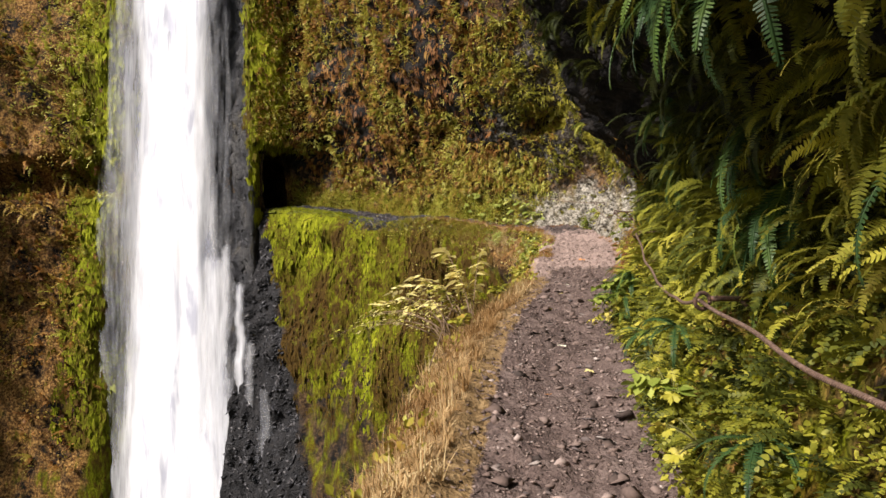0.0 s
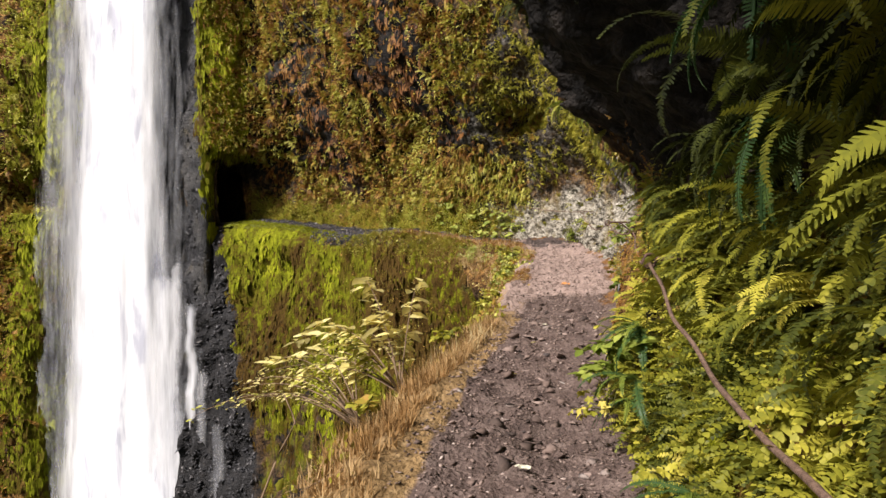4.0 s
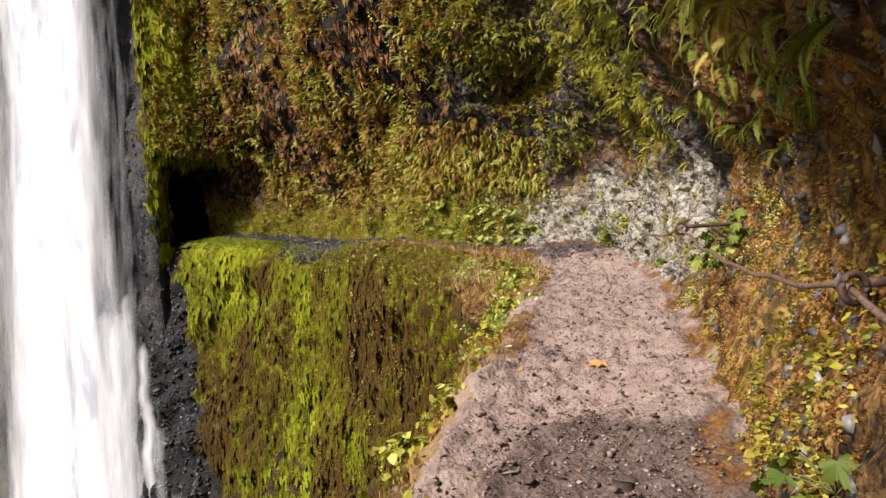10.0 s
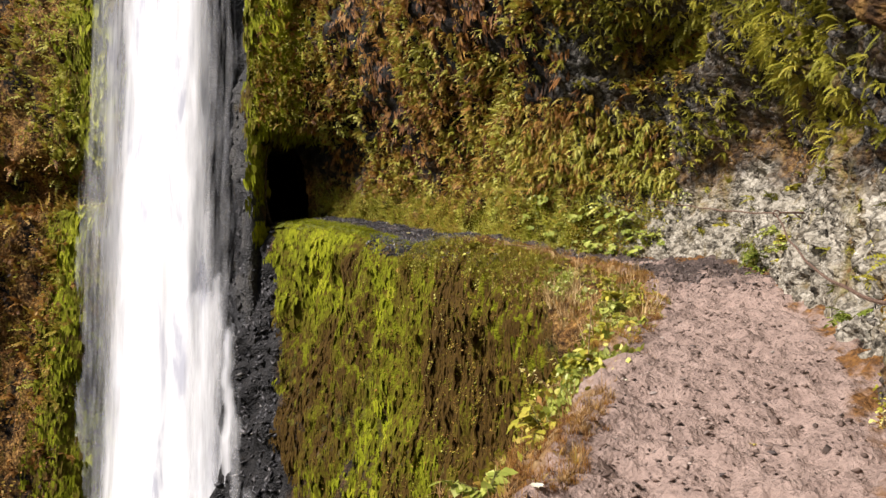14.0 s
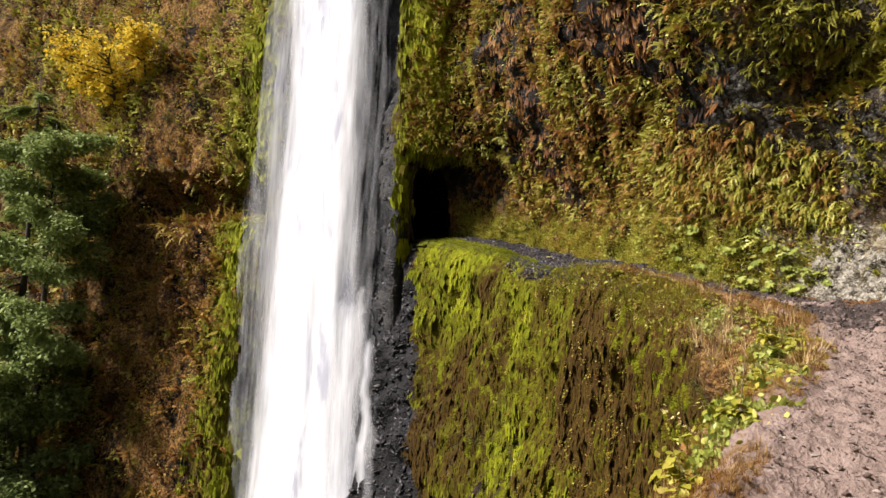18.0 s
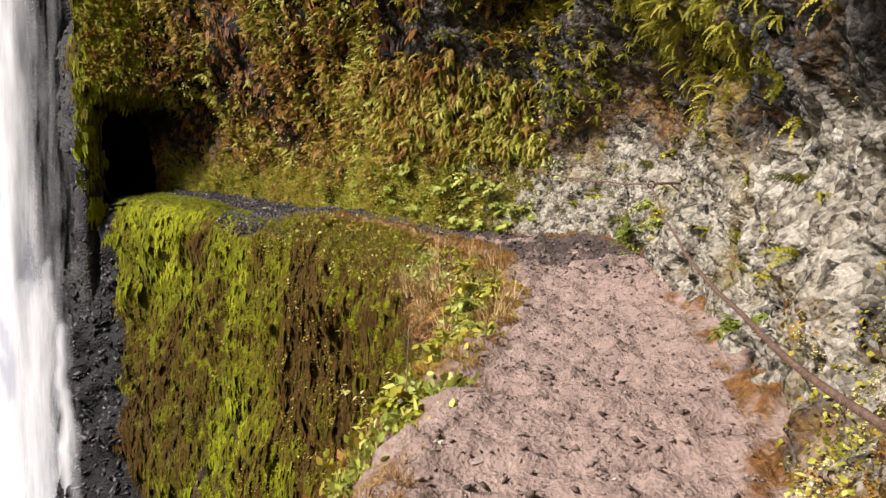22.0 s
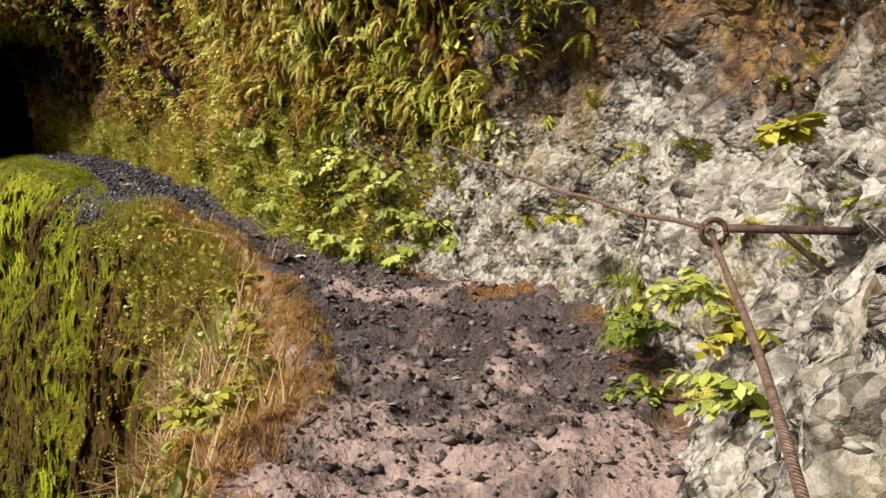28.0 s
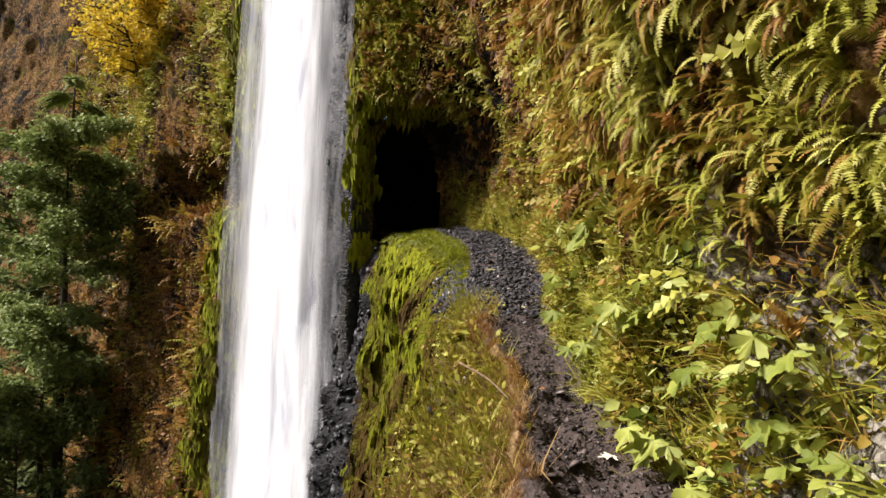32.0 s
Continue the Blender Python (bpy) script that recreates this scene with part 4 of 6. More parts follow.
scatter("skirt_broad_leaves", "pale broad-leaved plants among the grass at the cliff foot", "plants", pos, nor, LEAVES, 0.9, tone_at(pos, 114, 0.72, 0.12, 0.9, 0.16), PALE_GREEN, 115, 0.3)
# large ferns where the far wall meets the pale rock
w = (ux > 0.6) * smooth(24.9, 25.5, uy) * smooth(1.25, 1.6, UPPER_H) * smooth(3.4, 2.6, UPPER_H)
pos, nor = samples(UPPER_P, w, 820, 5)
scatter("corner_ferns", "yellow-green sword ferns drooping over the corner of the cliff", "ferns", pos, nor, BIG_FERNS, 0.58, tone_at(pos, 25, 0.55, 0.28, 1.3, 0.22), AUTUMN, 35, 0.3, 0.25)
# sparse tufts on the pale rock
w = smooth(16.5, 18.5, uy) * smooth(25.3, 24.6, uy) * (0.15 + 1.6 * smooth(1.5, 2.4, UPPER_H)) * smooth(8.0, 5.0, UPPER_H) * (0.1 + smooth(-0.1, 0.3, vnoise(UPPER_P, 1.3, 511)))
pos, nor = samples(UPPER_P, w, 1500, 6)
scatter("rock_tufts", "scattered green fern tufts growing on the pale rock wall", "ferns", pos, nor, SMALL_FERNS, 0.55, tone_at(pos, 26, 0.66, 0.12, 0.9, 0.1), GREEN, 36, 0.3)
w = (smooth(13.5, 15.5, uy) + 1.5 * smooth(11.2, 12.2, uy) * smooth(15.0, 13.5, uy)) * smooth(25.5, 24.5, uy) * smooth(2.2, 3.0, UPPER_H) * smooth(9.0, 6.0, UPPER_H)
pos, nor = samples(UPPER_P, w * (0.15 + smooth(-0.1, 0.4, vnoise(UPPER_P, 0.7, 513))), 1000, 7)
scatter("overhang_ferns", "green and yellow ferns hanging from the rock overhang", "ferns", pos, nor, HANGING, 0.42, tone_at(pos, 27, 0.68, 0.14, 0.7, 0.1), GREEN, 37, 0.2, 0.3)
# shaded bank beside the first part of the trail
w = (uy > -3) * smooth(8.4, 7.6, uy - 1.4 * smooth(2.0, 2.4, UPPER_H)) * smooth(0.9, 1.2, UPPER_H) * smooth(2.1, 1.5, UPPER_H - 0.3 * smooth(6.2, 5.0, uy) - 0.6 * smooth(4.2, 2.6, uy))
pos, nor = samples(UPPER_P, w, 620, 8)
# tones drop with height: shade under the overhang put into the leaf colour
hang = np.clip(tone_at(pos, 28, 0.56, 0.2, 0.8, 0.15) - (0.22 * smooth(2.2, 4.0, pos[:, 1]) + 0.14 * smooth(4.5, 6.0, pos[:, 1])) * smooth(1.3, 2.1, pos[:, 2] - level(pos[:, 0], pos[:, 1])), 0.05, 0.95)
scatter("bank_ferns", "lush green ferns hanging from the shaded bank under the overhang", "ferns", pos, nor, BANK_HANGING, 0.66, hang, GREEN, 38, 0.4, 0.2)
# underside ferns in near-black tones that paint in the overhang's deep shade
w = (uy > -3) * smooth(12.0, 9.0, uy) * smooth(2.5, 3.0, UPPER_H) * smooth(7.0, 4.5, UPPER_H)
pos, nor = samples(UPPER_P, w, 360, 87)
scatter("overhang_curtain", "ferns and moss hanging thick under the overhang, darkened for its shade", "ferns", pos, nor, CURTAIN, 0.75, tone_at(pos, 86, 0.10, 0.12, 0.9, 0.08), GREEN, 85, 0.5, 0.2)
w = (uy > 0) * (smooth(9.3, 8.5, uy) + 0.4 * smooth(10.6, 9.6, uy) * smooth(1.0, 1.3, UPPER_H)) * smooth(0.05, 0.3, UPPER_H) * smooth(1.8, 1.3, UPPER_H)
pos, nor = samples(UPPER_P, w, 1080, 88)
scatter("bank_low_ferns", "small bright green ferns on the lower bank beside the trail", "ferns", pos, nor, SMALL_FERNS, 0.58, np.clip(tone_at(pos, 29, 0.40, 0.2, 0.8, 0.14) + 0.2 * smooth(5.8, 7.2, pos[:, 1]), 0, 1), GREEN, 89, 0.3, 0.4)
w = (uy > 0) * (smooth(9.8, 8.6, uy) + 0.5 * smooth(12.8, 11.5, uy)) * smooth(-0.1, 0.1, UPPER_H) * smooth(2.0, 1.2, UPPER_H) * (1 - (uy > 8.7) * (uy < 11.2) * (UPPER_H > 0.35))
pos, nor = samples(UPPER_P, w, 1900, 9)
scatter("bank_leaves", "small yellow-green leaves along the foot of the bank", "plants", pos, nor, LEAVES, 0.5, tone_at(pos, 29, 0.64, 0.18, 0.9, 0.13), GREEN, 39, 0.3)
# plants and wet moss on the brown rock under the overhang
w = smooth(10.8, 12.0, uy) * smooth(18.0, 16.5, uy) * smooth(0.0, 0.2, UPPER_H) * smooth(2.4, 1.4, UPPER_H) * smooth(-0.1, 0.35, vnoise(UPPER_P, 1.6, 515))
pos, nor = samples(UPPER_P, w, 420, 90)
scatter("wet_rock_leaves", "small yellow leaves and moss on the wet brown rock", "plants", pos, nor, LEAVES, 0.42, tone_at(pos, 91, 0.6, 0.25, 1.2, 0.15), AUTUMN, 92, 0.3)
pos, nor = samples(UPPER_P, w * smooth(0.1, 0.45, vnoise(UPPER_P, 2.6, 517)) * smooth(12.5, 13.5, uy), 520, 96)
scatter("stonecrop", "tiny pale stonecrop rosettes on the orange moss", "plants", pos, nor, LEAVES, 0.2, tone_at(pos, 97, 0.9, 0.1, 1.2, 0.08), YELLOW, 98, 0.2)

# lower face: hanging moss
lx, ly, lz = LOWER_P[..., 0], LOWER_P[..., 1], LOWER_P[..., 2]
w = (1 - spur_at(lx, lz)) * smooth(23.7, 24.9, ly) * smooth(0.02, 0.3, LOWER_D) * smooth(9.0, 6.0, LOWER_D) * (0.3 + smooth(-0.3, 0.2, vnoise(LOWER_P, (0.9, 0.9, 0.35), 521)))
pos, nor = samples(LOWER_P, w, 7800, 10, 1.0)
heart = np.exp(-((pos[:, 0] + 3.6) / 1.3) ** 2)
tone = tone_at(pos, 40, 0.46, 0.34, (1.5, 1.5, 0.16), 0.08) + 0.18 * fbm(pos, 0.6, 2, 48) + 0.14 * heart - 0.2 * (1 - 0.7 * heart) * smooth(2.6, 0.4, pos[:, 2]) - 0.2 * smooth(-1.6, -0.4, pos[:, 0]) + 0.18 * smooth(-4.4, -6.2, pos[:, 0]) * smooth(0.6, 2.4, pos[:, 2])
scatter("hanging_moss", "bright green moss hanging in strands down the ledge face", "moss", pos, nor, STRANDS, 1.0, np.clip(tone, 0.23, 0.97), MOSSY, 41, 0.6, 0.1)
pos, nor = samples(LOWER_P, w * smooth(-7.5, 0.5, lx) * (lx > -7), 800, 11, 1.0)
scatter("ledge_plants", "small leafy plants dotted over the mossy ledge face", "plants", pos, nor, LEAVES, 0.6, tone_at(pos, 42, 0.58, 0.2, 0.9, 0.15), AUTUMN, 42, 0.3)
# grassy shoulder along the outer edge of the trail
w = (ly > -2) * (ly < 28.5) * smooth(0.0, 0.02, LOWER_D) * smooth(0.9, 0.3, LOWER_D) * (0.06 + 0.4 * smooth(14, 11, ly) + smooth(-0.15, 0.3, vnoise(LOWER_P, 1.1, 531)))
pos, nor = samples(LOWER_P, w + 1.2 * w * smooth(13, 15, ly) + 2.0 * w * smooth(23.5, 25, ly), 5800, 12, 1.0)
scatter("edge_grass", "dry straw-coloured grass along the outer edge of the trail", "grass", pos, np.tile([1.0, 0, 0], (len(pos), 1)) * 1.0, GRASS, 0.62, tone_at(pos, 43, 0.5, 0.25, 0.8, 0.15), STRAW, 43, 0.0, 0.15)
wg = smooth(18.5, 20.0, ly) * (ly < 28.0) * smooth(0.0, 0.05, LOWER_D) * smooth(1.3, 0.5, LOWER_D) * (0.3 + smooth(-0.2, 0.3, vnoise(LOWER_P, 1.1, 535)))
pos, nor = samples(LOWER_P, wg * smooth(26.2, 25.0, ly), 260, 93, 1.0)
scatter("shoulder_grass", "long dry straw-coloured grass on the shoulder below the bend", "grass", pos, np.tile([1.0, 0, 0], (len(pos), 1)) * 1.0, GRASS, 1.3, tone_at(pos, 94, 0.62, 0.2, 0.8, 0.15), STRAW, 95, 0.0, 0.15)
pos, nor = samples(LOWER_P, w * smooth(9, 14, ly) + 0.15 * w, 900, 13, 1.0)
scatter("edge_leaves", "small yellow-green leaves along the outer edge of the trail", "plants", pos, np.tile([0.0, 0.0, 1.0], (len(pos), 1)), LEAVES, 0.8, tone_at(pos, 44, 0.72, 0.15, 0.9, 0.12), AUTUMN, 44, 0.0, 1.5)

EDGE_LEAVES = [leaf_clump(rr, 14, 0.06, 0.11) for _ in range(5)]
w = smooth(16.8, 18.0, ly) * smooth(25.2, 24.2, ly) * smooth(0.0, 0.03, LOWER_D) * smooth(0.6, 0.25, LOWER_D) * (0.05 + smooth(-0.1, 0.25, vnoise(LOWER_P, 1.2, 537)))
pos, nor = samples(LOWER_P, w, 620, 131, 1.0)
scatter("edge_cover", "light green leafy ground cover along the outer edge of the trail", "plants", pos, np.tile([0.1, 0.0, 1.0], (len(pos), 1)), EDGE_LEAVES, 0.95, tone_at(pos, 132, 0.74, 0.15, 0.9, 0.14), PALE_GREEN, 133, 0.0, 1.5)
# broken rim of the trail: straw, rusty moss, and green moss on the lip before the tunnel
def on_rim(count, u_low, u_high, seed, v_low, v_high, lip=False):
    r = np.random.default_rng(seed)
    mid = (E2 + F2) / 2
    ok = np.nonzero((mid[:, 1] - mid[:, 0] > u_low) & (mid[:, 1] - mid[:, 0] < u_high))[0]
    k = r.choice(ok, count)
    v = r.uniform(v_low, v_high, count)
    if lip:
        v = v * lip_at(mid[k, 1] - mid[k, 0])
    xy = E2[k] + ACROSS[k] * (WIDE[k] * v)[:, None]
    return np.concatenate([xy, trail_height(xy[:, 0], xy[:, 1], v)[:, None] - 0.01], 1)


upward = np.array([[1.0, 0.0, 0.0]])
pos = on_rim(3000, 9.5, 30.0, 121, -0.16, 0.12)
pos = pos[vnoise(pos, 1.7, 571) > 0.3]
scatter("rim_straw", "short dry straw and dead moss along the broken rim of the trail", "grass", pos, np.tile(upward, (len(pos), 1)), GRASS, 0.42, tone_at(pos, 122, 0.5, 0.25, 1.2, 0.15), STRAW, 123, 0.0, 0.2)
pos = on_rim(5200, 12.0, 28.5, 124, -0.12, 0.14)
pos = pos[vnoise(pos, 1.3, 573) > -0.05]
scatter("rim_moss", "rusty orange moss cushions on the rim of the trail", "moss", pos, np.tile(upward, (len(pos), 1)), GRASS, 0.3, tone_at(pos, 125, 0.36, 0.14, 1.2, 0.1), AUTUMN, 126, 0.0, 0.4)
pos = on_rim(4200, 30.0, 43.0, 127, -0.1, 1.05, True)
scatter("lip_moss", "thick yellow-green moss on the lip of the ledge before the tunnel", "moss", pos, np.tile(upward, (len(pos), 1)), GRASS, 0.4, tone_at(pos, 128, 0.72, 0.2, 1.0, 0.1), MOSSY, 129, 0.0, 0.4)

pos = on_rim(1300, -3.0, 8.8, 134, -0.1, 0.22)
scatter("shoulder_tufts", "thick rusty dead grass drooping over the shoulder of the trail", "grass", pos, np.tile(upward, (len(pos), 1)), GRASS, 0.68, tone_at(pos, 135, 0.56, 0.25, 0.8, 0.15), STRAW, 136, 0.0, 0.25)

# cliff beyond the fall
kx, kz = LEFT_P[..., 0], LEFT_P[..., 2]
w = smooth(-17.4, -18.8, kx) * (kx > -44) * (kz > -8) * (kz < 24) * (0.3 + smooth(-0.4, 0.3, vnoise(LEFT_P, 0.4, 541)))
pos, nor = samples(LEFT_P, w, 5800, 14)
# plant tones lighter high up for the sun there, darker low down for shade
tone = tone_at(pos, 45, 0.48, 0.36, (0.6, 0.6, 0.2), 0.18) + 0.24 * smooth(6, 12, pos[:, 2]) - 0.10 * smooth(6, 2, pos[:, 2])
scatter("autumn_cover", "brown and ochre plants covering the cliff beyond the fall", "plants", pos, nor, LEAVES + FERNS[:2], 1.9, np.clip(tone, 0.03, 0.97), AUTUMN, 45, 0.3)
w = (smooth(-16.0, -16.5, kx) * smooth(-20.2, -18.4, kx) + smooth(-0.25, 0.05, kx + 9.25 + 0.7 * smooth(4.0, 11.0, kz)) * (kz > 4.0)) * (kz > -7) * (kz < 17) * (kz + 0 * kx > -7)
pos, nor = samples(LEFT_P, w, 3600, 15)
scatter("fall_moss", "vivid green moss strips on both sides of the waterfall", "moss", pos, nor, STRANDS, 1.5, tone_at(pos, 46, 0.56, 0.3, (1.2, 1.2, 0.3)), MOSSY, 46, 0.6, 0.1)
w = (ux < -7.7) * smooth(-7.7, -8.3, ux) * smooth(2.9, 3.3, UPPER_H) * (uz < 18)
pos, nor = samples(UPPER_P, w, 900, 16)
scatter("brow_moss", "green moss hanging over the brow of the tunnel", "moss", pos, nor, STRANDS, 1.5, tone_at(pos, 47, 0.66, 0.25, 0.6), MOSSY, 47, 0.6, 0.1)
wl = smooth(24.6, 25.6, ly) * (ly < 29.5) * smooth(0.0, 0.03, LOWER_D) * smooth(1.0, 0.3, LOWER_D)
pos, nor = samples(LOWER_P, wl, 520, 99, 1.0)
scatter("lip_grass", "green and yellow grass drooping over the mossy lip of the ledge", "grass", pos, np.tile([1.0, 0, 0], (len(pos), 1)) * 1.0, GRASS, 1.0, tone_at(pos, 100, 0.74, 0.2, 0.8, 0.15), GREEN, 101, 0.0, 0.15)
pos, nor = samples(LOWER_P, wl, 800, 102, 1.0)
scatter("lip_leaves", "yellow-green leafy plants on the mossy lip of the ledge", "plants", pos, nor, LEAVES, 0.6, tone_at(pos, 103, 0.76, 0.2, 0.9, 0.18), AUTUMN, 104, 0.2, 0.6)


# ---------------------------------------------------------------- things: shared helpers
def part(name, me, parent, m=None, label=""):
    """A mesh as a part of a thing, at the pose m relative to it."""
    ob = new(name, me)
    ob.parent = parent
    if m is not None:
        ob.matrix_local = m
    return tagged(ob, label)


def thing(name, place, label, category, group=""):
    ob = new(name)
    ob.location = place
    ob.empty_display_size = 0.1
    return tagged(ob, label, category, group)


def tube(points, radius, mat, name="tube", sides=7):
    """A round rod along a smooth curve; radius: a number or one per point."""
    p = np.asarray(points, float)
    n = len(p)
    rad = np.broadcast_to(np.asarray(radius, float), (n,))
    tan = np.gradient(p, axis=0)
    tan /= np.linalg.norm(tan, axis=1)[:, None] + 1e-9
    ref = np.where(np.abs(tan[:, 2:]) < 0.9, np.array([[0, 0, 1.0]]), np.array([[1.0, 0, 0]]))
    a = np.cross(tan, ref)
    a /= np.linalg.norm(a, axis=1)[:, None]
    b = np.cross(tan, a)
    ang = np.linspace(0, 2 * np.pi, sides, endpoint=False)
    ring = p[:, None] + rad[:, None, None] * (a[:, None] * np.cos(ang)[None, :, None] + b[:, None] * np.sin(ang)[None, :, None])
    v = ring.reshape(-1, 3).tolist() + [p[0].tolist(), p[-1].tolist()]
    f = []
    for k in range(n - 1):
        for s in range(sides):
            q, t = k * sides + s, k * sides + (s + 1) % sides
            f.append((q, t, t + sides, q + sides))
    for s in range(sides):
        f.append((len(v) - 2, (s + 1) % sides, s))
        f.append((len(v) - 1, (n - 1) * sides + s, (n - 1) * sides + (s + 1) % sides))
    me = bpy.data.meshes.new(name)
    me.from_pydata(v, [], f)
    me.polygons.foreach_set("use_smooth", np.ones(len(f), bool))
    me.materials.append(mat)
    at = me.attributes.new("tone", "FLOAT", "POINT")
    at.data.foreach_set("value", np.full(len(v), 0.4, np.float32))
    return me


def leafy(name, pieces, mat, tones):
    """A mesh of leaves, each with its own tone."""
    v, f = gather(pieces)
    t = np.concatenate([np.full(len(a), k) for (a, _), k in zip(pieces, tones)])
    return mesh_of(name, v, f, mat, attrs={"tone": t})


def iron_material():
    n = Nodes("rusted_iron")
    col = n.ramp(n.noise(38.0, 5, 0.65), (0.3, (0.025, 0.016, 0.013)), (0.5, (0.085, 0.048, 0.035)), (0.7, (0.17, 0.09, 0.055)))
    n.bump(n.noise(120.0, 3), 0.5, 0.003)
    return n.done(col, 0.72, 0.35, 0.4)


def cable_material():
    n = Nodes("rusted_cable")
    col = n.ramp(n.noise(60.0, 4, 0.6), (0.3, (0.07, 0.04, 0.03)), (0.55, (0.19, 0.12, 0.085)), (0.75, (0.28, 0.19, 0.14)))
    w = n.add("ShaderNodeTexWave", wave_type="BANDS", bands_direction="DIAGONAL")
    n.put(w.inputs["Vector"], n.pos)
    w.inputs["Scale"].default_value = 45.0
    n.bump(w.outputs["Fac"], 0.7, 0.004)
    return n.done(col, 0.65, 0.3, 0.4)


def bark_material(name, a, b):
    n = Nodes(name)
    col = n.ramp(n.noise(22.0, 5, 0.65, (1, 1, 0.3)), (0.3, a), (0.7, b))
    n.bump(n.noise(40.0, 4), 0.6, 0.006)
    return n.done(col, 0.85)


def stone_material():
    n = Nodes("loose_stone")
    rnd = n.add("ShaderNodeObjectInfo").outputs["Random"]
    base = n.ramp(rnd, (0.0, (0.045, 0.036, 0.034)), (0.35, (0.13, 0.10, 0.088)), (0.7, (0.25, 0.195, 0.165)), (1.0, (0.36, 0.32, 0.28)))
    col = n.mix(n.ramp(n.noise(25.0, 5, 0.65), (0.35, 0.0), (0.7, 0.55)), base, (0.05, 0.04, 0.036))
    n.bump(n.noise(45.0, 5), 0.6, 0.008)
    return n.done(col, 0.8, spec=0.35)


def gravel_material(name, stops, rough=0.6, spec=0.3):
    n = Nodes(name)
    tone = n.math("ADD", n.attr("tone"), n.math("MULTIPLY", n.math("SUBTRACT", n.noise(60.0, 3), 0.5), 0.3))
    n.bump(n.noise(90.0, 3), 0.4, 0.004)
    return n.done(n.ramp(tone, *stops), rough, spec=spec)


IRON, CABLE = iron_material(), cable_material()
TWIG = bark_material("twig_bark", (0.09, 0.055, 0.03), (0.26, 0.18, 0.11))
TRUNK = bark_material("tree_bark", (0.03, 0.024, 0.018), (0.10, 0.08, 0.06))
STEM = bark_material("green_stem", (0.07, 0.08, 0.02), (0.19, 0.17, 0.05))
STONE = stone_material()
SHALE = gravel_material("shale_gravel", [(0.0, (0.010, 0.010, 0.012)), (0.4, (0.042, 0.039, 0.040)), (0.7, (0.12, 0.113, 0.114)), (1.0, (0.50, 0.47, 0.45))], 0.7)
DARK_GRAVEL = gravel_material("dark_gravel", [(0.0, (0.012, 0.010, 0.009)), (0.4, (0.062, 0.047, 0.041)), (0.7, (0.15, 0.118, 0.105)), (1.0, (0.32, 0.28, 0.25))], 0.6)
WET_CHIP = gravel_material("wet_chip", [(0.0, (0.02, 0.02, 0.022)), (0.4, (0.09, 0.085, 0.085)), (0.75, (0.2, 0.19, 0.18)), (1.0, (0.36, 0.35, 0.32))], 0.45)
CRUMBS = gravel_material("earth_crumbs", [(0.0, (0.035, 0.025, 0.02)), (0.4, (0.13, 0.09, 0.072)), (0.75, (0.28, 0.21, 0.175)), (1.0, (0.45, 0.38, 0.33))], 0.85)


def rock_shape(rnd, flat=0.55, level_of=2):
    """An angular stone about 1 across, cut by random planes."""
    bm = bmesh.new()
    bmesh.ops.create_icosphere(bm, subdivisions=level_of, radius=0.55)
    verts, faces = np.array([v.co for v in bm.verts]), np.array([[v.index for v in f.verts] for f in bm.faces])
    bm.free()
    for _ in range(11):
        d = rnd.normal(0, 1, 3)
        d /= np.linalg.norm(d)
        verts = verts - np.clip(verts @ d - rnd.uniform(0.12, 0.34), 0, None)[:, None] * d
    return verts * np.array([1.0, 0.8, flat]), faces


# ---------------------------------------------------------------- iron brackets and the hand cable
RINGS = [(2.10, 3.66, 1.27), (2.70, 7.42, 1.83), (3.55, 11.04, 2.28), (4.00, 14.35, 2.65), (5.02, 21.95, 3.60), (3.60, 25.26, 4.20)]
INWARD = [(0.97, 0.2), (0.97, 0.15), (0.96, 0.2), (0.97, 0.05), (0.99, 0.02), (0.62, 0.78)]


def iron_bracket(place, inward):
    ob = thing("iron_bracket", place, "rusted iron bracket with a cable ring driven into the rock wall", "bracket", "brackets along the trail")
    d = np.array([inward[0], inward[1], 0.0])
    a = np.linspace(0, 2 * np.pi, 22)
    side = np.array([-d[1], d[0], 0.0])
    circle = 0.042 * (np.cos(a)[:, None] * d + np.sin(a)[:, None] * np.array([0, 0, 1.0]))
    part("ring", tube(circle, 0.011, IRON, "ring"), ob)
    start = 0.045 * d
    t = np.linspace(0, 1, 8)[:, None]
    part("arm", tube(start + t * d * 0.43 + np.array([0, 0, 0.012]) * (1 - t), 0.015, IRON, "arm"), ob)
    part("brace", tube(d * 0.22 + t * (d * 0.2 + np.array([0, 0, -0.17]) + side * 0.02), 0.011, IRON, "brace"), ob)
    return ob


for ring_at, inward in zip(RINGS, INWARD):
    iron_bracket(ring_at, inward)


def hand_cable(a, b, sag, label):
    a, b = np.array(a), np.array(b)
    t = np.linspace(0, 1, 40)[:, None]
    p = a + (b - a) * t - np.array([0, 0, 1.0]) * sag * 4 * t * (1 - t)
    p = p + 0.008 * np.stack([np.sin(t[:, 0] * 23), np.cos(t[:, 0] * 17), np.sin(t[:, 0] * 31)], 1)
    ob = new("hand_cable", tube(p, 0.0105, CABLE, "hand_cable"))
    return tagged(ob, label, "cable", "hand cable along the cliff")


SAGS = [0.22, 0.16, 0.10, 0.26, 0.05]
hand_cable((1.75, -1.5, 0.95), RINGS[0], 0.12, "slack rusted steel cable strung along the bank")
for k, sag in enumerate(SAGS):
    hand_cable(RINGS[k], RINGS[k + 1], sag, "slack rusted steel cable strung between iron brackets on the cliff")
hand_cable(RINGS[5], (1.85, 26.75, 4.15), 0.06, "rusted steel cable ending among the ferns of the cliff")


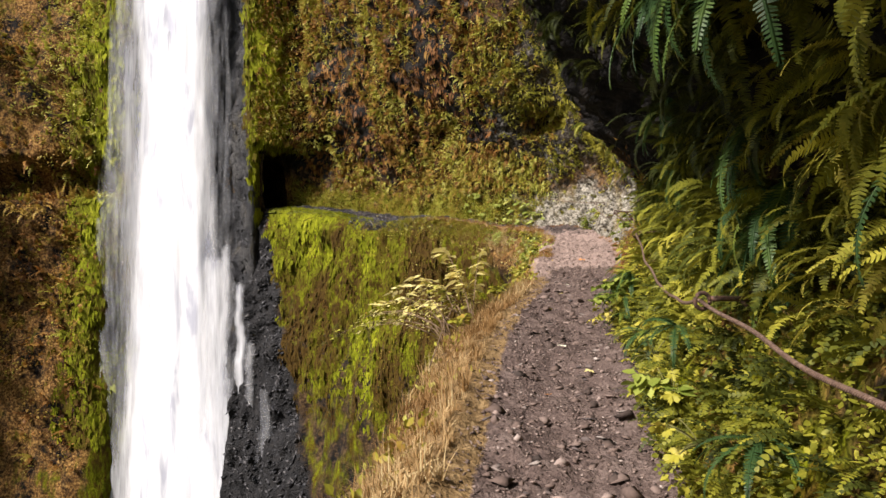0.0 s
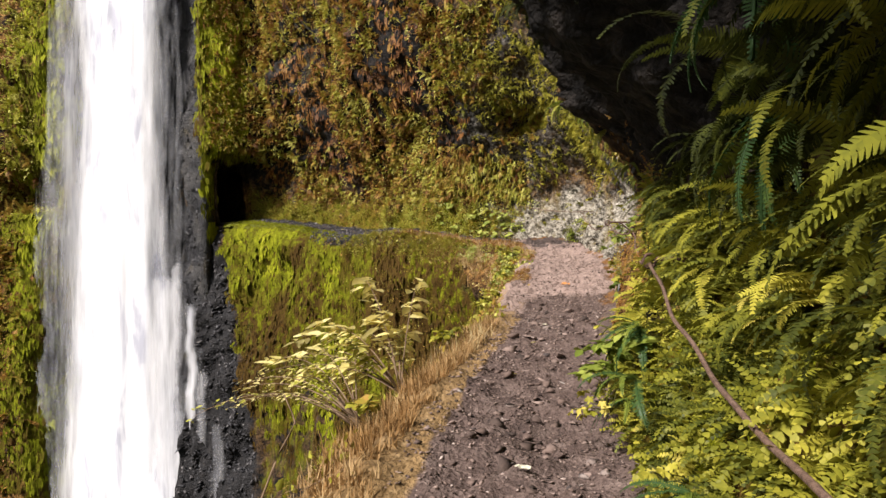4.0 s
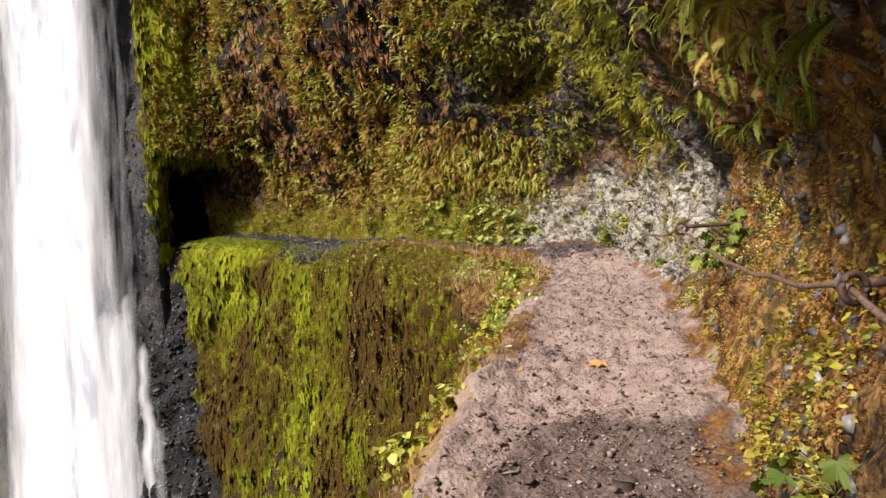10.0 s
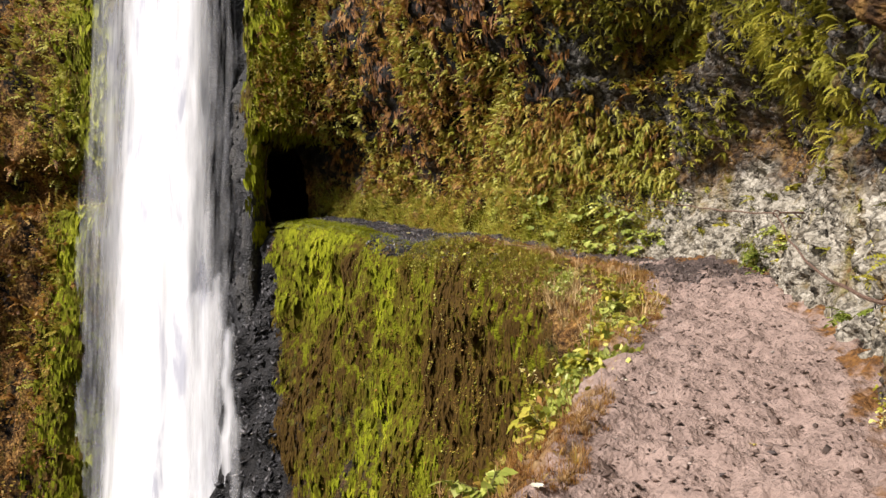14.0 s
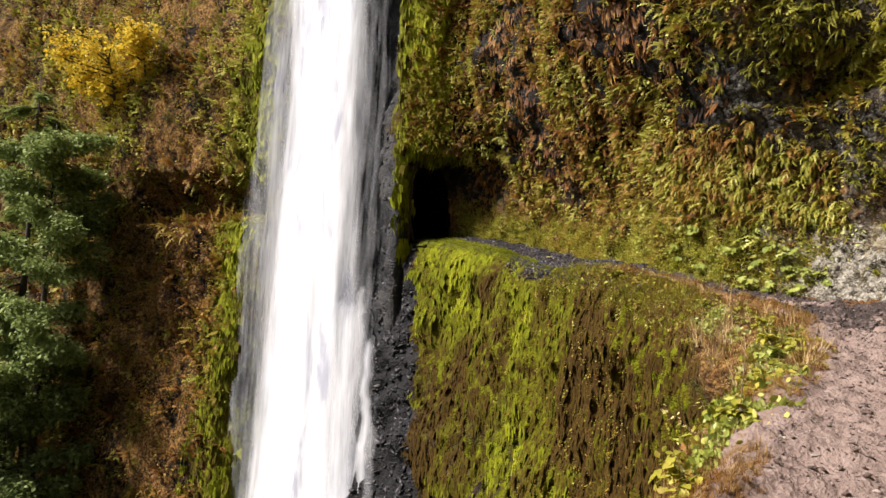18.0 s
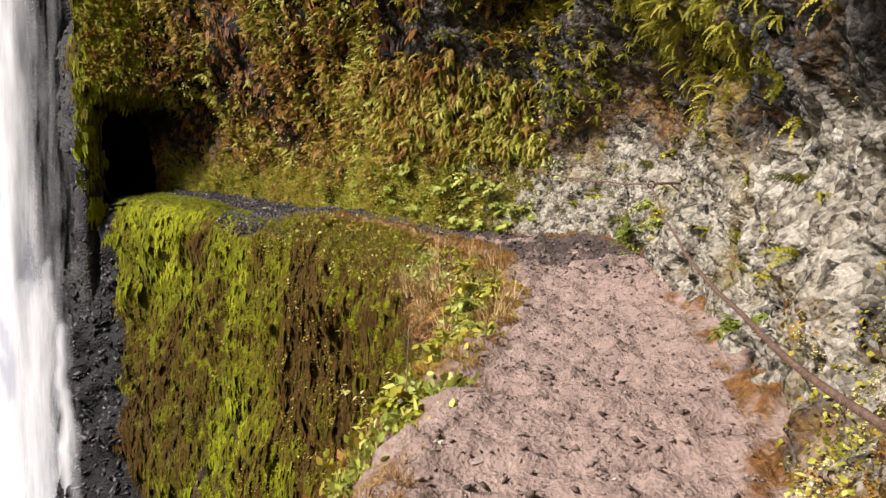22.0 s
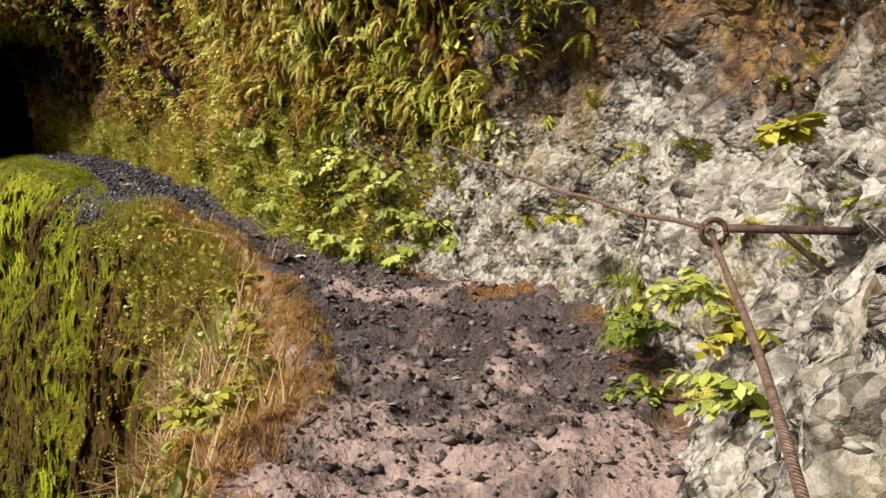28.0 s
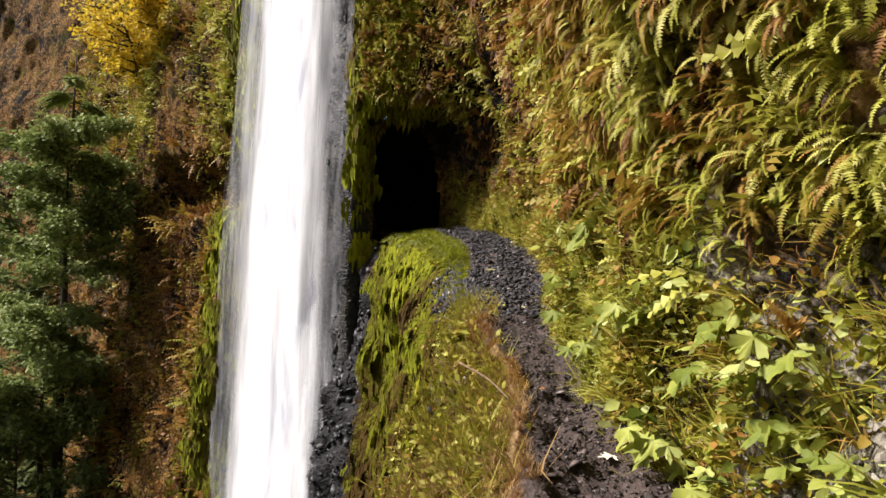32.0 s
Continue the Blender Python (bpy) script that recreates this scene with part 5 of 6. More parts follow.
# ---------------------------------------------------------------- sword ferns on the shaded bank
fr = np.random.default_rng(23)
FROND_MESHES = []
for k in range(7):
    v, f = frond_shape(fr.uniform(0.42, 0.62), fr.uniform(0.058, 0.075), 38, fr.uniform(0.9, 1.6), fr, True, True)
    FROND_MESHES.append(mesh_of("frond", v, f, FROND, attrs={"tone": np.clip(0.25 + 0.11 * k + fr.normal(0, 0.03, len(v)), 0, 1)}))


def sword_fern(place, normal, count, size, tones, label, rnd, dip_low=-25, dip_high=35):
    ob = thing("sword_fern", place, label, "fern", "sword ferns on the bank")
    nx, ny = float(normal[0]), float(normal[1])
    heading = math.degrees(math.atan2(ny, nx))
    for k in range(count):
        m = pose(0, 0, 0, float(rnd.uniform(-20, 20)), float(rnd.uniform(dip_low, dip_high)), heading + float(rnd.uniform(-75, 75)))
        s = size * float(rnd.uniform(0.75, 1.15))
        part("frond", FROND_MESHES[int(rnd.choice(tones))], ob, m @ Matrix.Scale(s, 4))
    return ob


w = (uy > 1.2) * (uy < 5.4) * smooth(1.1, 1.4, UPPER_H) * smooth(2.0, 1.6, UPPER_H - 0.3 * smooth(6.2, 5.0, uy) - 0.6 * smooth(4.2, 2.6, uy))
spots, snor = samples(UPPER_P, w, 17, 61)
for p, nn in zip(spots, snor):
    sword_fern(p, nn, 5, 0.95, [0, 1, 2, 3, 4], "green sword fern drooping from the shaded rock bank", fr, 25, 70)
w = (uy > 10.2) * (uy < 15.2) * smooth(2.0, 2.3, UPPER_H) * smooth(3.3, 2.8, UPPER_H)
spots, snor = samples(UPPER_P, w, 22, 62)
for p, nn in zip(spots, snor):
    sword_fern(p, (-0.9, -0.35, 0), 5, 0.72, [4, 5, 6], "bright yellow-green fern hanging from the lip of the overhang", fr, 10, 60)
for p in ((4.35, 13.78, 3.64), (4.42, 13.65, 3.3), (4.29, 13.21, 3.35), (4.45, 14.2, 3.3), (3.34, 10.53, 2.96), (3.45, 10.9, 3.0), (3.6, 11.4, 3.1), (4.55, 14.69, 3.4), (4.7, 15.4, 3.7), (4.62, 15.9, 3.9), (3.9, 12.3, 3.1), (4.1, 12.8, 3.2), (4.3, 13.5, 3.1)):
    k = np.argmin(np.linalg.norm(UPPER_P - np.array(p), axis=-1))
    sword_fern(tuple(UPPER_P.reshape(-1, 3)[k]), (-0.9, -0.45, 0), 5, 0.62, [4, 5, 6], "bright yellow-green fern hanging from the lip of the overhang", fr)
for p in ((2.72, 7.85, 1.42), (2.66, 7.55, 1.4), (2.5, 7.3, 1.0), (2.4, 6.7, 1.2), (2.3, 5.6, 0.95), (2.05, 2.9, 0.75), (2.15, 4.3, 1.1)):
    sword_fern(p, (-0.9, -0.3, 0.2), 8, 0.62, [0, 1, 4, 5], "low green sword fern spreading at the foot of the bank", fr)


# ---------------------------------------------------------------- broad-leaved plants
def lobed_leaf(size, lobes, rnd, depth=0.5):
    """A palmate leaf, its stalk at 0 and its tip along +x."""
    n = 12 * lobes + 1
    a = np.linspace(-2.5, 2.5, n)
    r = (1 - depth * (0.5 - 0.5 * np.cos(np.linspace(-math.pi * lobes, math.pi * lobes, n) + math.pi * (lobes % 2 == 0)))) * (1 - 0.16 * np.abs(a))
    r = r * (1 + 0.09 * np.sin(a * 23 + rnd.uniform(0, 6)))
    edge_xy = np.stack([0.35 + 0.65 * r * np.cos(a), 0.62 * r * np.sin(a), 0.10 * np.cos(a * lobes) - 0.16 * (r * np.cos(a)) ** 2], 1)
    v = np.vstack([[(0.3, 0, 0.05)], edge_xy]) * size
    f = np.array([(0, k, k + 1) for k in range(1, n)])
    return v, f


def broad_plant(name, place, normal, count, size, reach, mat, tone, label, category, rnd, lobes=5, group="", up=0.3, depth=0.5):
    """A plant with palmate leaves on thin stalks; every leaf and stalk is a part."""
    ob = thing(name, place, label, category, group)
    nrm = np.array(normal, float)
    nrm /= np.linalg.norm(nrm)
    for k in range(count):
        d = nrm * rnd.uniform(0.25, 1.0) + np.array([rnd.uniform(-0.7, 0.7), rnd.uniform(-0.7, 0.7), rnd.uniform(-0.5, 0.9) + up])
        d = d / np.linalg.norm(d) * reach * rnd.uniform(0.45, 1.1)
        t = np.linspace(0, 1, 6)[:, None]
        stalk = t * d + np.array([0, 0, -0.25 * reach]) * t ** 2
        part("stalk", tube(stalk, 0.0035, STEM, "stalk", 5), ob)
        v, f = lobed_leaf(size * rnd.uniform(0.7, 1.25), lobes, rnd, depth)
        v = turn_z(turn_y(turn_x(v, rnd.uniform(-0.5, 0.5)), rnd.uniform(0.0, 0.9)), math.atan2(d[1], d[0]) + rnd.uniform(-0.6, 0.6))
        part("leaf", mesh_of("leaf", v + stalk[-1], f, mat, attrs={"tone": np.full(len(v), np.clip(tone + rnd.normal(0, 0.12), 0, 1))}), ob)
    return ob


br = np.random.default_rng(29)
for p, c, s in (((2.25, 26.25, 3.45), 5, 0.22), ((1.45, 26.85, 4.45), 6, 0.24), ((2.75, 25.95, 3.75), 5, 0.22), ((2.95, 25.75, 4.05), 5, 0.22), ((3.2, 25.55, 3.7), 6, 0.2),
                ((2.55, 26.0, 3.35), 5, 0.2), ((3.35, 25.4, 3.3), 7, 0.17), ((3.2, 25.5, 3.45), 7, 0.16), ((2.0, 26.45, 3.8), 5, 0.22), ((1.1, 27.1, 4.0), 4, 0.2), ((2.4, 26.15, 4.1), 4, 0.2), ((2.95, 25.5, 3.3), 8, 0.18), ((3.3, 25.3, 3.15), 8, 0.17), ((2.5, 25.8, 3.35), 8, 0.18), ((3.1, 25.5, 3.9), 7, 0.18), ((2.2, 26.15, 4.0), 6, 0.18), ((3.5, 25.2, 3.5), 7, 0.15), ((1.6, 26.6, 3.7), 6, 0.16)):
    broad_plant("thimbleberry_plant", p, (-0.6, -0.75, 0.1), c, s, 0.3, PALE_GREEN, 0.66, "pale green thimbleberry plant with lobed leaves beside the trail", "plant", br, 5, "thimbleberry plants at the cliff foot")
broad_plant("coltsfoot_plant", (4.5, 14.6, 2.5), (-0.9, -0.4, 0.1), 44, 0.105, 0.36, PALE_GREEN, 0.5, "bright green plant with round scalloped leaves on wet rock", "plant", br, 9, depth=0.09)
broad_plant("coltsfoot_plant", (3.55, 11.3, 1.62), (-0.9, -0.4, 0.1), 10, 0.12, 0.2, PALE_GREEN, 0.45, "small dark green leafy plant at the foot of the wet rock", "plant", br, 5)
for p, c, t in (((2.0, 3.9, 0.72), 9, 0.8), ((1.95, 3.3, 0.62), 8, 0.85), ((2.15, 4.8, 0.85), 8, 0.75), ((2.5, 7.9, 0.98), 9, 0.78), ((2.4, 7.3, 0.92), 9, 0.72), ((2.85, 9.1, 1.25), 7, 0.6), ((3.1, 9.8, 1.75), 5, 0.6), ((2.3, 5.9, 0.9), 7, 0.7)):
    broad_plant("maple_seedling", p, (-0.85, -0.4, 0.3), c, 0.08, 0.22, GREEN, t, "yellow-green maple seedling with lobed leaves on the bank", "plant", br, 5, "seedlings on the bank")


def leafy_plant(name, place, normal, count, size, reach, mat, tone, label, rnd, group=""):
    """A low plant: a few stems, each with its leaves as one part."""
    ob = thing(name, place, label, "plant", group)
    nrm = np.array(normal, float)
    for k in range(count):
        d = nrm * rnd.uniform(0.2, 1.0) + np.array([rnd.uniform(-0.8, 0.8), rnd.uniform(-0.8, 0.8), rnd.uniform(0.1, 0.9)])
        d = d / np.linalg.norm(d) * reach * rnd.uniform(0.6, 1.15)
        t = np.linspace(0, 1, 7)[:, None]
        st = t * d + np.array([0, 0, -0.35 * reach]) * t ** 2
        stem = part("stem", tube(st, np.linspace(0.004, 0.0015, 7), STEM, "stem", 5), ob)
        pieces, tones = [], []
        for q in np.linspace(0.25, 1.0, 6):
            for sgn in (-1, 1):
                at = np.array([np.interp(q, t[:, 0], st[:, a]) for a in range(3)])
                v = LEAF[0] * size * rnd.uniform(0.7, 1.2)
                v = turn_z(turn_y(turn_x(v, rnd.uniform(-0.6, 0.6)), rnd.uniform(-0.2, 0.8)), math.atan2(d[1], d[0]) + sgn * rnd.uniform(0.5, 1.5))
                pieces.append((v + at, LEAF[1]))
                tones.append(float(np.clip(tone + rnd.normal(0, 0.1), 0, 1)))
        part("leaves", leafy("leaves", pieces, mat, tones), stem)
    return ob


pr = np.random.default_rng(37)
for x, y, tone, mat, c in ((2.72, 23.55, 0.72, GREEN, 8), (2.5, 24.0, 0.75, GREEN, 7), (2.95, 22.9, 0.8, AUTUMN, 6), (3.1, 21.9, 0.85, AUTUMN, 6), (3.18, 20.8, 0.82, AUTUMN, 7), (3.05, 19.2, 0.8, GREEN, 8),
                           (2.9, 18.5, 0.82, GREEN, 9), (2.75, 17.9, 0.78, AUTUMN, 7), (3.12, 20.0, 0.55, GREEN, 6), (2.2, 14.2, 0.85, AUTUMN, 6), (1.95, 13.2, 0.8, AUTUMN, 6), (1.35, 10.5, 0.62, GREEN, 8),
                           (0.85, 8.0, 0.7, AUTUMN, 5), (1.9, 24.9, 0.7, AUTUMN, 6), (2.95, 23.2, 0.68, PALE_GREEN, 8), (2.8, 22.6, 0.75, GREEN, 8), (3.0, 22.3, 0.7, PALE_GREEN, 8), (2.95, 21.4, 0.8, GREEN, 8), (3.15, 21.2, 0.72, GREEN, 7),
                           (3.0, 20.3, 0.7, PALE_GREEN, 8), (3.1, 19.6, 0.72, PALE_GREEN, 8), (2.65, 23.9, 0.66, GREEN, 8), (2.85, 19.0, 0.75, GREEN, 7), (2.35, 15.3, 0.7, PALE_GREEN, 6), (2.5, 16.3, 0.75, GREEN, 6)):
    z = float(level(x, y)) - 0.07
    leafy_plant("edge_plant", (x, y, z), (-0.7, -0.2, 0.2), c, 0.085, 0.24, mat, tone, "yellow-green leafy plant growing on the outer edge of the trail", pr, "plants on the trail edge")
leafy_plant("edge_plant", (-0.3, 27.35, 3.45), (-0.6, -0.7, 0.2), 10, 0.09, 0.3, AUTUMN, 0.7, "yellowing leafy plant on the mossy lip of the trail", pr, "plants on the trail edge")
leafy_plant("edge_plant", (0.35, 26.85, 3.35), (-0.6, -0.7, 0.2), 10, 0.08, 0.3, AUTUMN, 0.62, "yellowing leafy plant on the mossy lip of the trail", pr, "plants on the trail edge")
for x, y, z, tone, c in ((4.95, 22.75, 2.75, 0.5, 9), (4.98, 22.45, 2.55, 0.55, 8), (4.97, 23.0, 3.05, 0.45, 8), (5.08, 21.6, 3.1, 0.72, 7), (5.05, 22.2, 3.35, 0.8, 6), (4.85, 18.3, 2.4, 0.5, 4)):
    leafy_plant("wall_plant", (x, y, z), (-1.0, -0.2, 0.0), c + 4, 0.06, 0.26, PALE_GREEN, tone, "round-leaved green plant hanging on the pale rock wall", pr, "plants on the pale rock")

for place, c in (((2.62, 7.8, 1.22), 7), ((2.72, 7.62, 1.3), 7), ((2.5, 7.72, 1.15), 6), ((2.05, 3.95, 0.75), 4)):
    leafy_plant("bank_plant", place, (-0.8, -0.6, 0.3), c, 0.10, 0.28, PALE_GREEN, 0.58, "broad-leaved bright green plant at the foot of the bank", pr, "broad-leaved plants on the bank")


def grass_tuft(name, place, normal, label, mat, tone, length, count, rnd):
    v, f = grass_clump(rnd, count, length, 0.006, 2.0, 2.2)
    me = mesh_of(name, v, f, mat, attrs={"tone": np.clip(tone + rnd.normal(0, 0.1, len(v)), 0, 1)})
    ob = tagged(new(name, me), label, "grass")
    ob.location = place
    return ob


for x, y, z in ((4.95, 23.45, 2.95), (4.9, 23.65, 2.85), (4.97, 23.3, 3.15), (4.95, 23.5, 3.25)):
    sword_fern((x, y, z), (-0.9, -0.4, 0), 7, 0.75, [4, 5, 6], "bright green fern tuft at the foot of the pale rock wall", fr)
    grass_tuft("grass_tuft", (x - 0.05, y, z - 0.05), (-1, 0, 0), "long green grass drooping from the pale rock wall", GREEN, 0.55, 0.42, 34, pr)
for x, y, z in ((2.5, 23.4, 2.72), (2.7, 22.9, 2.66), (2.2, 24.1, 2.85)):
    grass_tuft("grass_tuft", (x, y, z), (-1, 0, 0), "long dry arching grass blades below the rim of the trail", STRAW, 0.7, 0.7, 16, pr)
for x, y, z in ((5.1, 21.9, 3.25), (5.2, 21.7, 3.9), (5.15, 21.4, 2.95), (4.6, 23.9, 3.6)):
    leafy_plant("wall_plant", (x, y, z), (-0.95, -0.2, 0), 5, 0.07, 0.16, GREEN, 0.72, "small yellow-green plant rooted in the pale rock wall", pr, "plants on the pale rock")


# ---------------------------------------------------------------- shrub with pale leaves hanging over the drop
def pale_shrub(place, tips, label, rnd, size=0.15):
    ob = thing("pale_shrub", place, label, "shrub")
    for tip in tips:
        tip = np.array(tip) - np.array(place)
        t = np.linspace(0, 1, 12)[:, None]
        mid = tip * 0.45 + np.array([0, 0, 0.28 * np.linalg.norm(tip)])
        st = 2 * t * (1 - t) * mid + t ** 2 * tip
        branch = part("branch", tube(st, np.linspace(0.009, 0.002, 12), TWIG, "branch", 6), ob)
        pieces, tones = [], []
        d = st[-1] - st[-3]
        for q in np.linspace(0.35, 1.0, 15):
            for sgn in (-1, 1):
                at = np.array([np.interp(q, t[:, 0], st[:, a]) for a in range(3)])
                v = LEAF[0] * np.array([1.0, 0.75, 1.0]) * size * rnd.uniform(0.5, 1.15) * (0.55 + 0.5 * q)
                v = turn_z(turn_y(turn_x(v, rnd.uniform(-0.5, 0.5)), rnd.uniform(-0.3, 0.6)), math.atan2(d[1], d[0]) + sgn * rnd.uniform(0.3, 1.2))
                pieces.append((v + at + rnd.normal(0, 0.03, 3), LEAF[1]))
                tones.append(float(np.clip(0.72 + 0.25 * q + rnd.normal(0, 0.12), 0, 1)))
        part("leaves", leafy("leaves", pieces, YELLOW if rnd.random() < 0.7 else AUTUMN, tones), branch)
    return ob


sr = np.random.default_rng(41)
pale_shrub((0.95, 9.3, 0.75), [(0.48, 10.38, 1.83), (1.09, 10.06, 1.73), (0.75, 9.6, 1.45), (0.2, 9.9, 1.35), (-0.2, 10.4, 1.2), (0.45, 9.1, 1.25), (0.9, 9.9, 1.25), (-0.5, 10.0, 0.95), (0.1, 9.3, 0.95)],
           "straggling shrub with pale yellow leaves leaning over the drop", sr, 0.2)
pale_shrub((0.7, 8.6, 0.6), [(0.0, 9.2, 1.1), (-0.3, 8.9, 0.9), (0.2, 8.4, 1.05), (-0.6, 9.6, 0.8), (0.3, 9.0, 1.2), (-0.9, 9.2, 0.6)], "straggling shrub with small green-yellow leaves on the trail edge", sr, 0.07)
pale_shrub((0.6, 9.0, 0.5), [(0.1, 9.4, 1.0), (-0.2, 9.8, 0.9), (0.5, 9.6, 1.15), (-0.5, 9.0, 0.75), (0.0, 8.8, 0.85), (-0.7, 9.7, 0.6), (0.3, 10.1, 1.0), (-0.3, 10.3, 0.75)], "dense small-leaved shrub with green and yellow leaves below the trail edge", sr, 0.075)
pale_shrub((0.9, 11.0, 0.4), [(0.3, 11.9, 1.15), (-0.4, 11.6, 0.95), (0.6, 11.6, 1.0), (-0.9, 11.3, 0.7)], "thin shrub with small yellow leaves below the trail edge", sr, 0.06)
pale_shrub((2.4, 19.8, 1.1), [(1.9, 19.6, 1.75), (2.2, 20.2, 1.8), (2.1, 19.2, 1.55)], "thin twig with a few pale leaves below the trail edge", sr, 0.08)


# ---------------------------------------------------------------- sticks, fallen leaves
def stick(points, radius, label, name="stick"):
    p, _, _ = spline([tuple(q) for q in points], 14)
    z = np.interp(np.linspace(0, 1, 14), np.linspace(0, 1, len(points)), [q[2] for q in points])
    p = np.concatenate([p[:, :2], z[:, None]], 1)
    return tagged(new(name, tube(p, np.linspace(radius, radius * 0.5, 14), TWIG, name)), label, "stick")


stick([(2.72, 18.0, 1.72), (2.70, 18.0, 2.1), (2.74, 18.02, 2.5)], 0.006, "thin bare twig standing upright on the trail edge", "twig")
stick([(2.0, 26.1, 3.22), (2.3, 26.0, 3.3), (2.55, 26.1, 3.42)], 0.011, "pale dead stick lying against the cliff foot")
stick([(2.35, 25.75, 3.25), (2.6, 25.75, 3.4), (2.8, 25.9, 3.6)], 0.008, "pale dead stick leaning on the cliff foot")
stick([(0.55, 26.3, 3.46), (0.95, 26.15, 3.42), (1.3, 25.95, 3.36)], 0.010, "pale dead stick lying on the trail edge")
stick([(0.62, 6.9, 0.62), (1.0, 7.05, 0.74), (1.25, 7.0, 0.72)], 0.006, "pale bent twig lying across the dry grass", "twig")
stick([(0.55, 6.0, 0.62), (0.75, 6.1, 1.0), (0.7, 6.15, 1.25)], 0.006, "dry brown stalk standing on the trail edge", "stalk")
stick([(1.0, 10.6, 0.6), (0.7, 10.2, 1.2), (0.5, 9.9, 1.5)], 0.007, "bare brown twig leaning over the drop", "twig")

FALLEN = {"orange": leaf_material("orange_leaf", [(0.0, (0.32, 0.11, 0.03)), (1.0, (0.55, 0.25, 0.08))], 0.7, 0.1), "yellow": YELLOW, "pale": leaf_material("pale_leaf", [(0.0, (0.55, 0.52, 0.36)), (1.0, (0.80, 0.77, 0.6))], 0.7, 0.1)}


def fallen_leaf(x, y, size, color, label, rnd, lift=0.0):
    v, f = lobed_leaf(size, 5, rnd, 0.5)
    v = turn_z(turn_x(v * np.array([1, 1, 0.7]), rnd.uniform(-0.2, 0.2)), rnd.uniform(-3, 3))
    me = mesh_of("fallen_leaf", v, f, FALLEN[color], attrs={"tone": np.full(len(v), rnd.uniform(0.3, 1))})
    ob = tagged(new("fallen_leaf", me), label, "leaf", "fallen leaves on the trail")
    ob.location = (x, y, on_trail(x, y)[1] + 0.012 + 0.12 * size + lift)
    return ob


lr = np.random.default_rng(43)
fallen_leaf(3.36, 14.42, 0.17, "orange", "large dry orange maple leaf lying on the trail", lr)
fallen_leaf(-1.95, 30.1, 0.24, "pale", "large pale leaf lying on the dark gravel", lr)
fallen_leaf(-3.0, 30.95, 0.2, "yellow", "yellow leaf lying on the dark gravel", lr)
for x, y, s, c in ((1.9, 24.9, 0.07, "yellow"), (2.9, 23.1, 0.06, "pale"), (2.4, 24.9, 0.08, "pale"), (3.4, 22.6, 0.06, "yellow"), (3.2, 20.9, 0.05, "orange"), (4.0, 19.6, 0.06, "yellow"), (2.6, 15.2, 0.07, "pale"),
                   (1.9, 8.8, 0.08, "yellow"), (2.2, 9.9, 0.07, "yellow"), (1.8, 7.0, 0.1, "pale"), (2.0, 6.2, 0.1, "yellow"), (1.5, 5.3, 0.07, "orange"), (2.5, 11.1, 0.06, "pale"), (1.2, 26.4, 0.06, "orange"),
                   (2.1, 25.9, 0.12, "pale"), (3.0, 17.1, 0.07, "pale"), (3.7, 16.1, 0.05, "yellow"), (2.9, 12.6, 0.06, "orange"), (1.7, 4.2, 0.08, "orange"), (0.4, 27.4, 0.05, "pale"), (-0.6, 28.6, 0.06, "yellow")):
    fallen_leaf(x, y, s, c, {"yellow": "small yellow leaf lying on the trail", "pale": "small pale dead leaf lying on the trail", "orange": "small dry orange leaf lying on the trail"}[c], lr)

# ---------------------------------------------------------------- loose stones and gravel
gr = np.random.default_rng(47)
STONES = []
for k in range(10):
    v, f = rock_shape(gr, 0.3, 1)
    STONES.append(mesh_of("stone", v, f, STONE, shade=False))


def stone(x, y, size, label):
    ob = tagged(new("stone", STONES[int(gr.integers(0, 10))]), label, "stone", "loose stones on the trail")
    m = pose(x, y, on_trail(x, y)[1] + 0.01 * size, float(gr.uniform(-15, 15)), float(gr.uniform(-15, 15)), float(gr.uniform(0, 360)))
    ob.matrix_world = m @ Matrix.Diagonal((size, size * float(gr.uniform(0.7, 1.0)), size * float(gr.uniform(0.6, 1.0)), 1))
    return ob


def on_plan(y_low, y_high, v_low, v_high):
    k = gr.integers(0, NS)
    while not (y_low < (E2[k] + F2[k])[1] / 2 < y_high):
        k = gr.integers(0, NS)
    q = E2[k] + ACROSS[k] * WIDE[k] * gr.uniform(v_low, v_high)
    return float(q[0]), float(q[1])


for _ in range(110):
    stone(*on_plan(3.0, 13.5, 0.3, 0.95), float(gr.uniform(0.05, 0.17)), "grey angular stone half sunk in the gravel of the trail")
for _ in range(150):
    stone(*on_plan(13.0, 23.0, 0.1, 0.95), float(gr.uniform(0.04, 0.11)), "brown angular stone stuck in the trodden earth")
for _ in range(70):
    stone(*on_plan(22.0, 26.0, 0.1, 0.9), float(gr.uniform(0.04, 0.14)), "dark wet angular stone in the rocky step of the trail")
for x, y, s in ((1.95, 7.3, 0.17), (2.15, 6.9, 0.15), (2.3, 9.6, 0.17), (2.6, 10.4, 0.15), (2.5, 10.9, 0.2), (3.0, 15.3, 0.14), (2.72, 17.7, 0.14), (3.5, 22.9, 0.18), (3.9, 23.3, 0.17), (3.2, 23.9, 0.14), (3.4, 24.3, 0.15), (2.6, 24.7, 0.13), (2.9, 24.9, 0.12), (4.2, 22.6, 0.15), (3.26, 24.03, 0.17), (3.62, 24.25, 0.14), (2.95, 24.25, 0.16)):
    stone(x, y, s, "larger flat stone set in the trail surface")


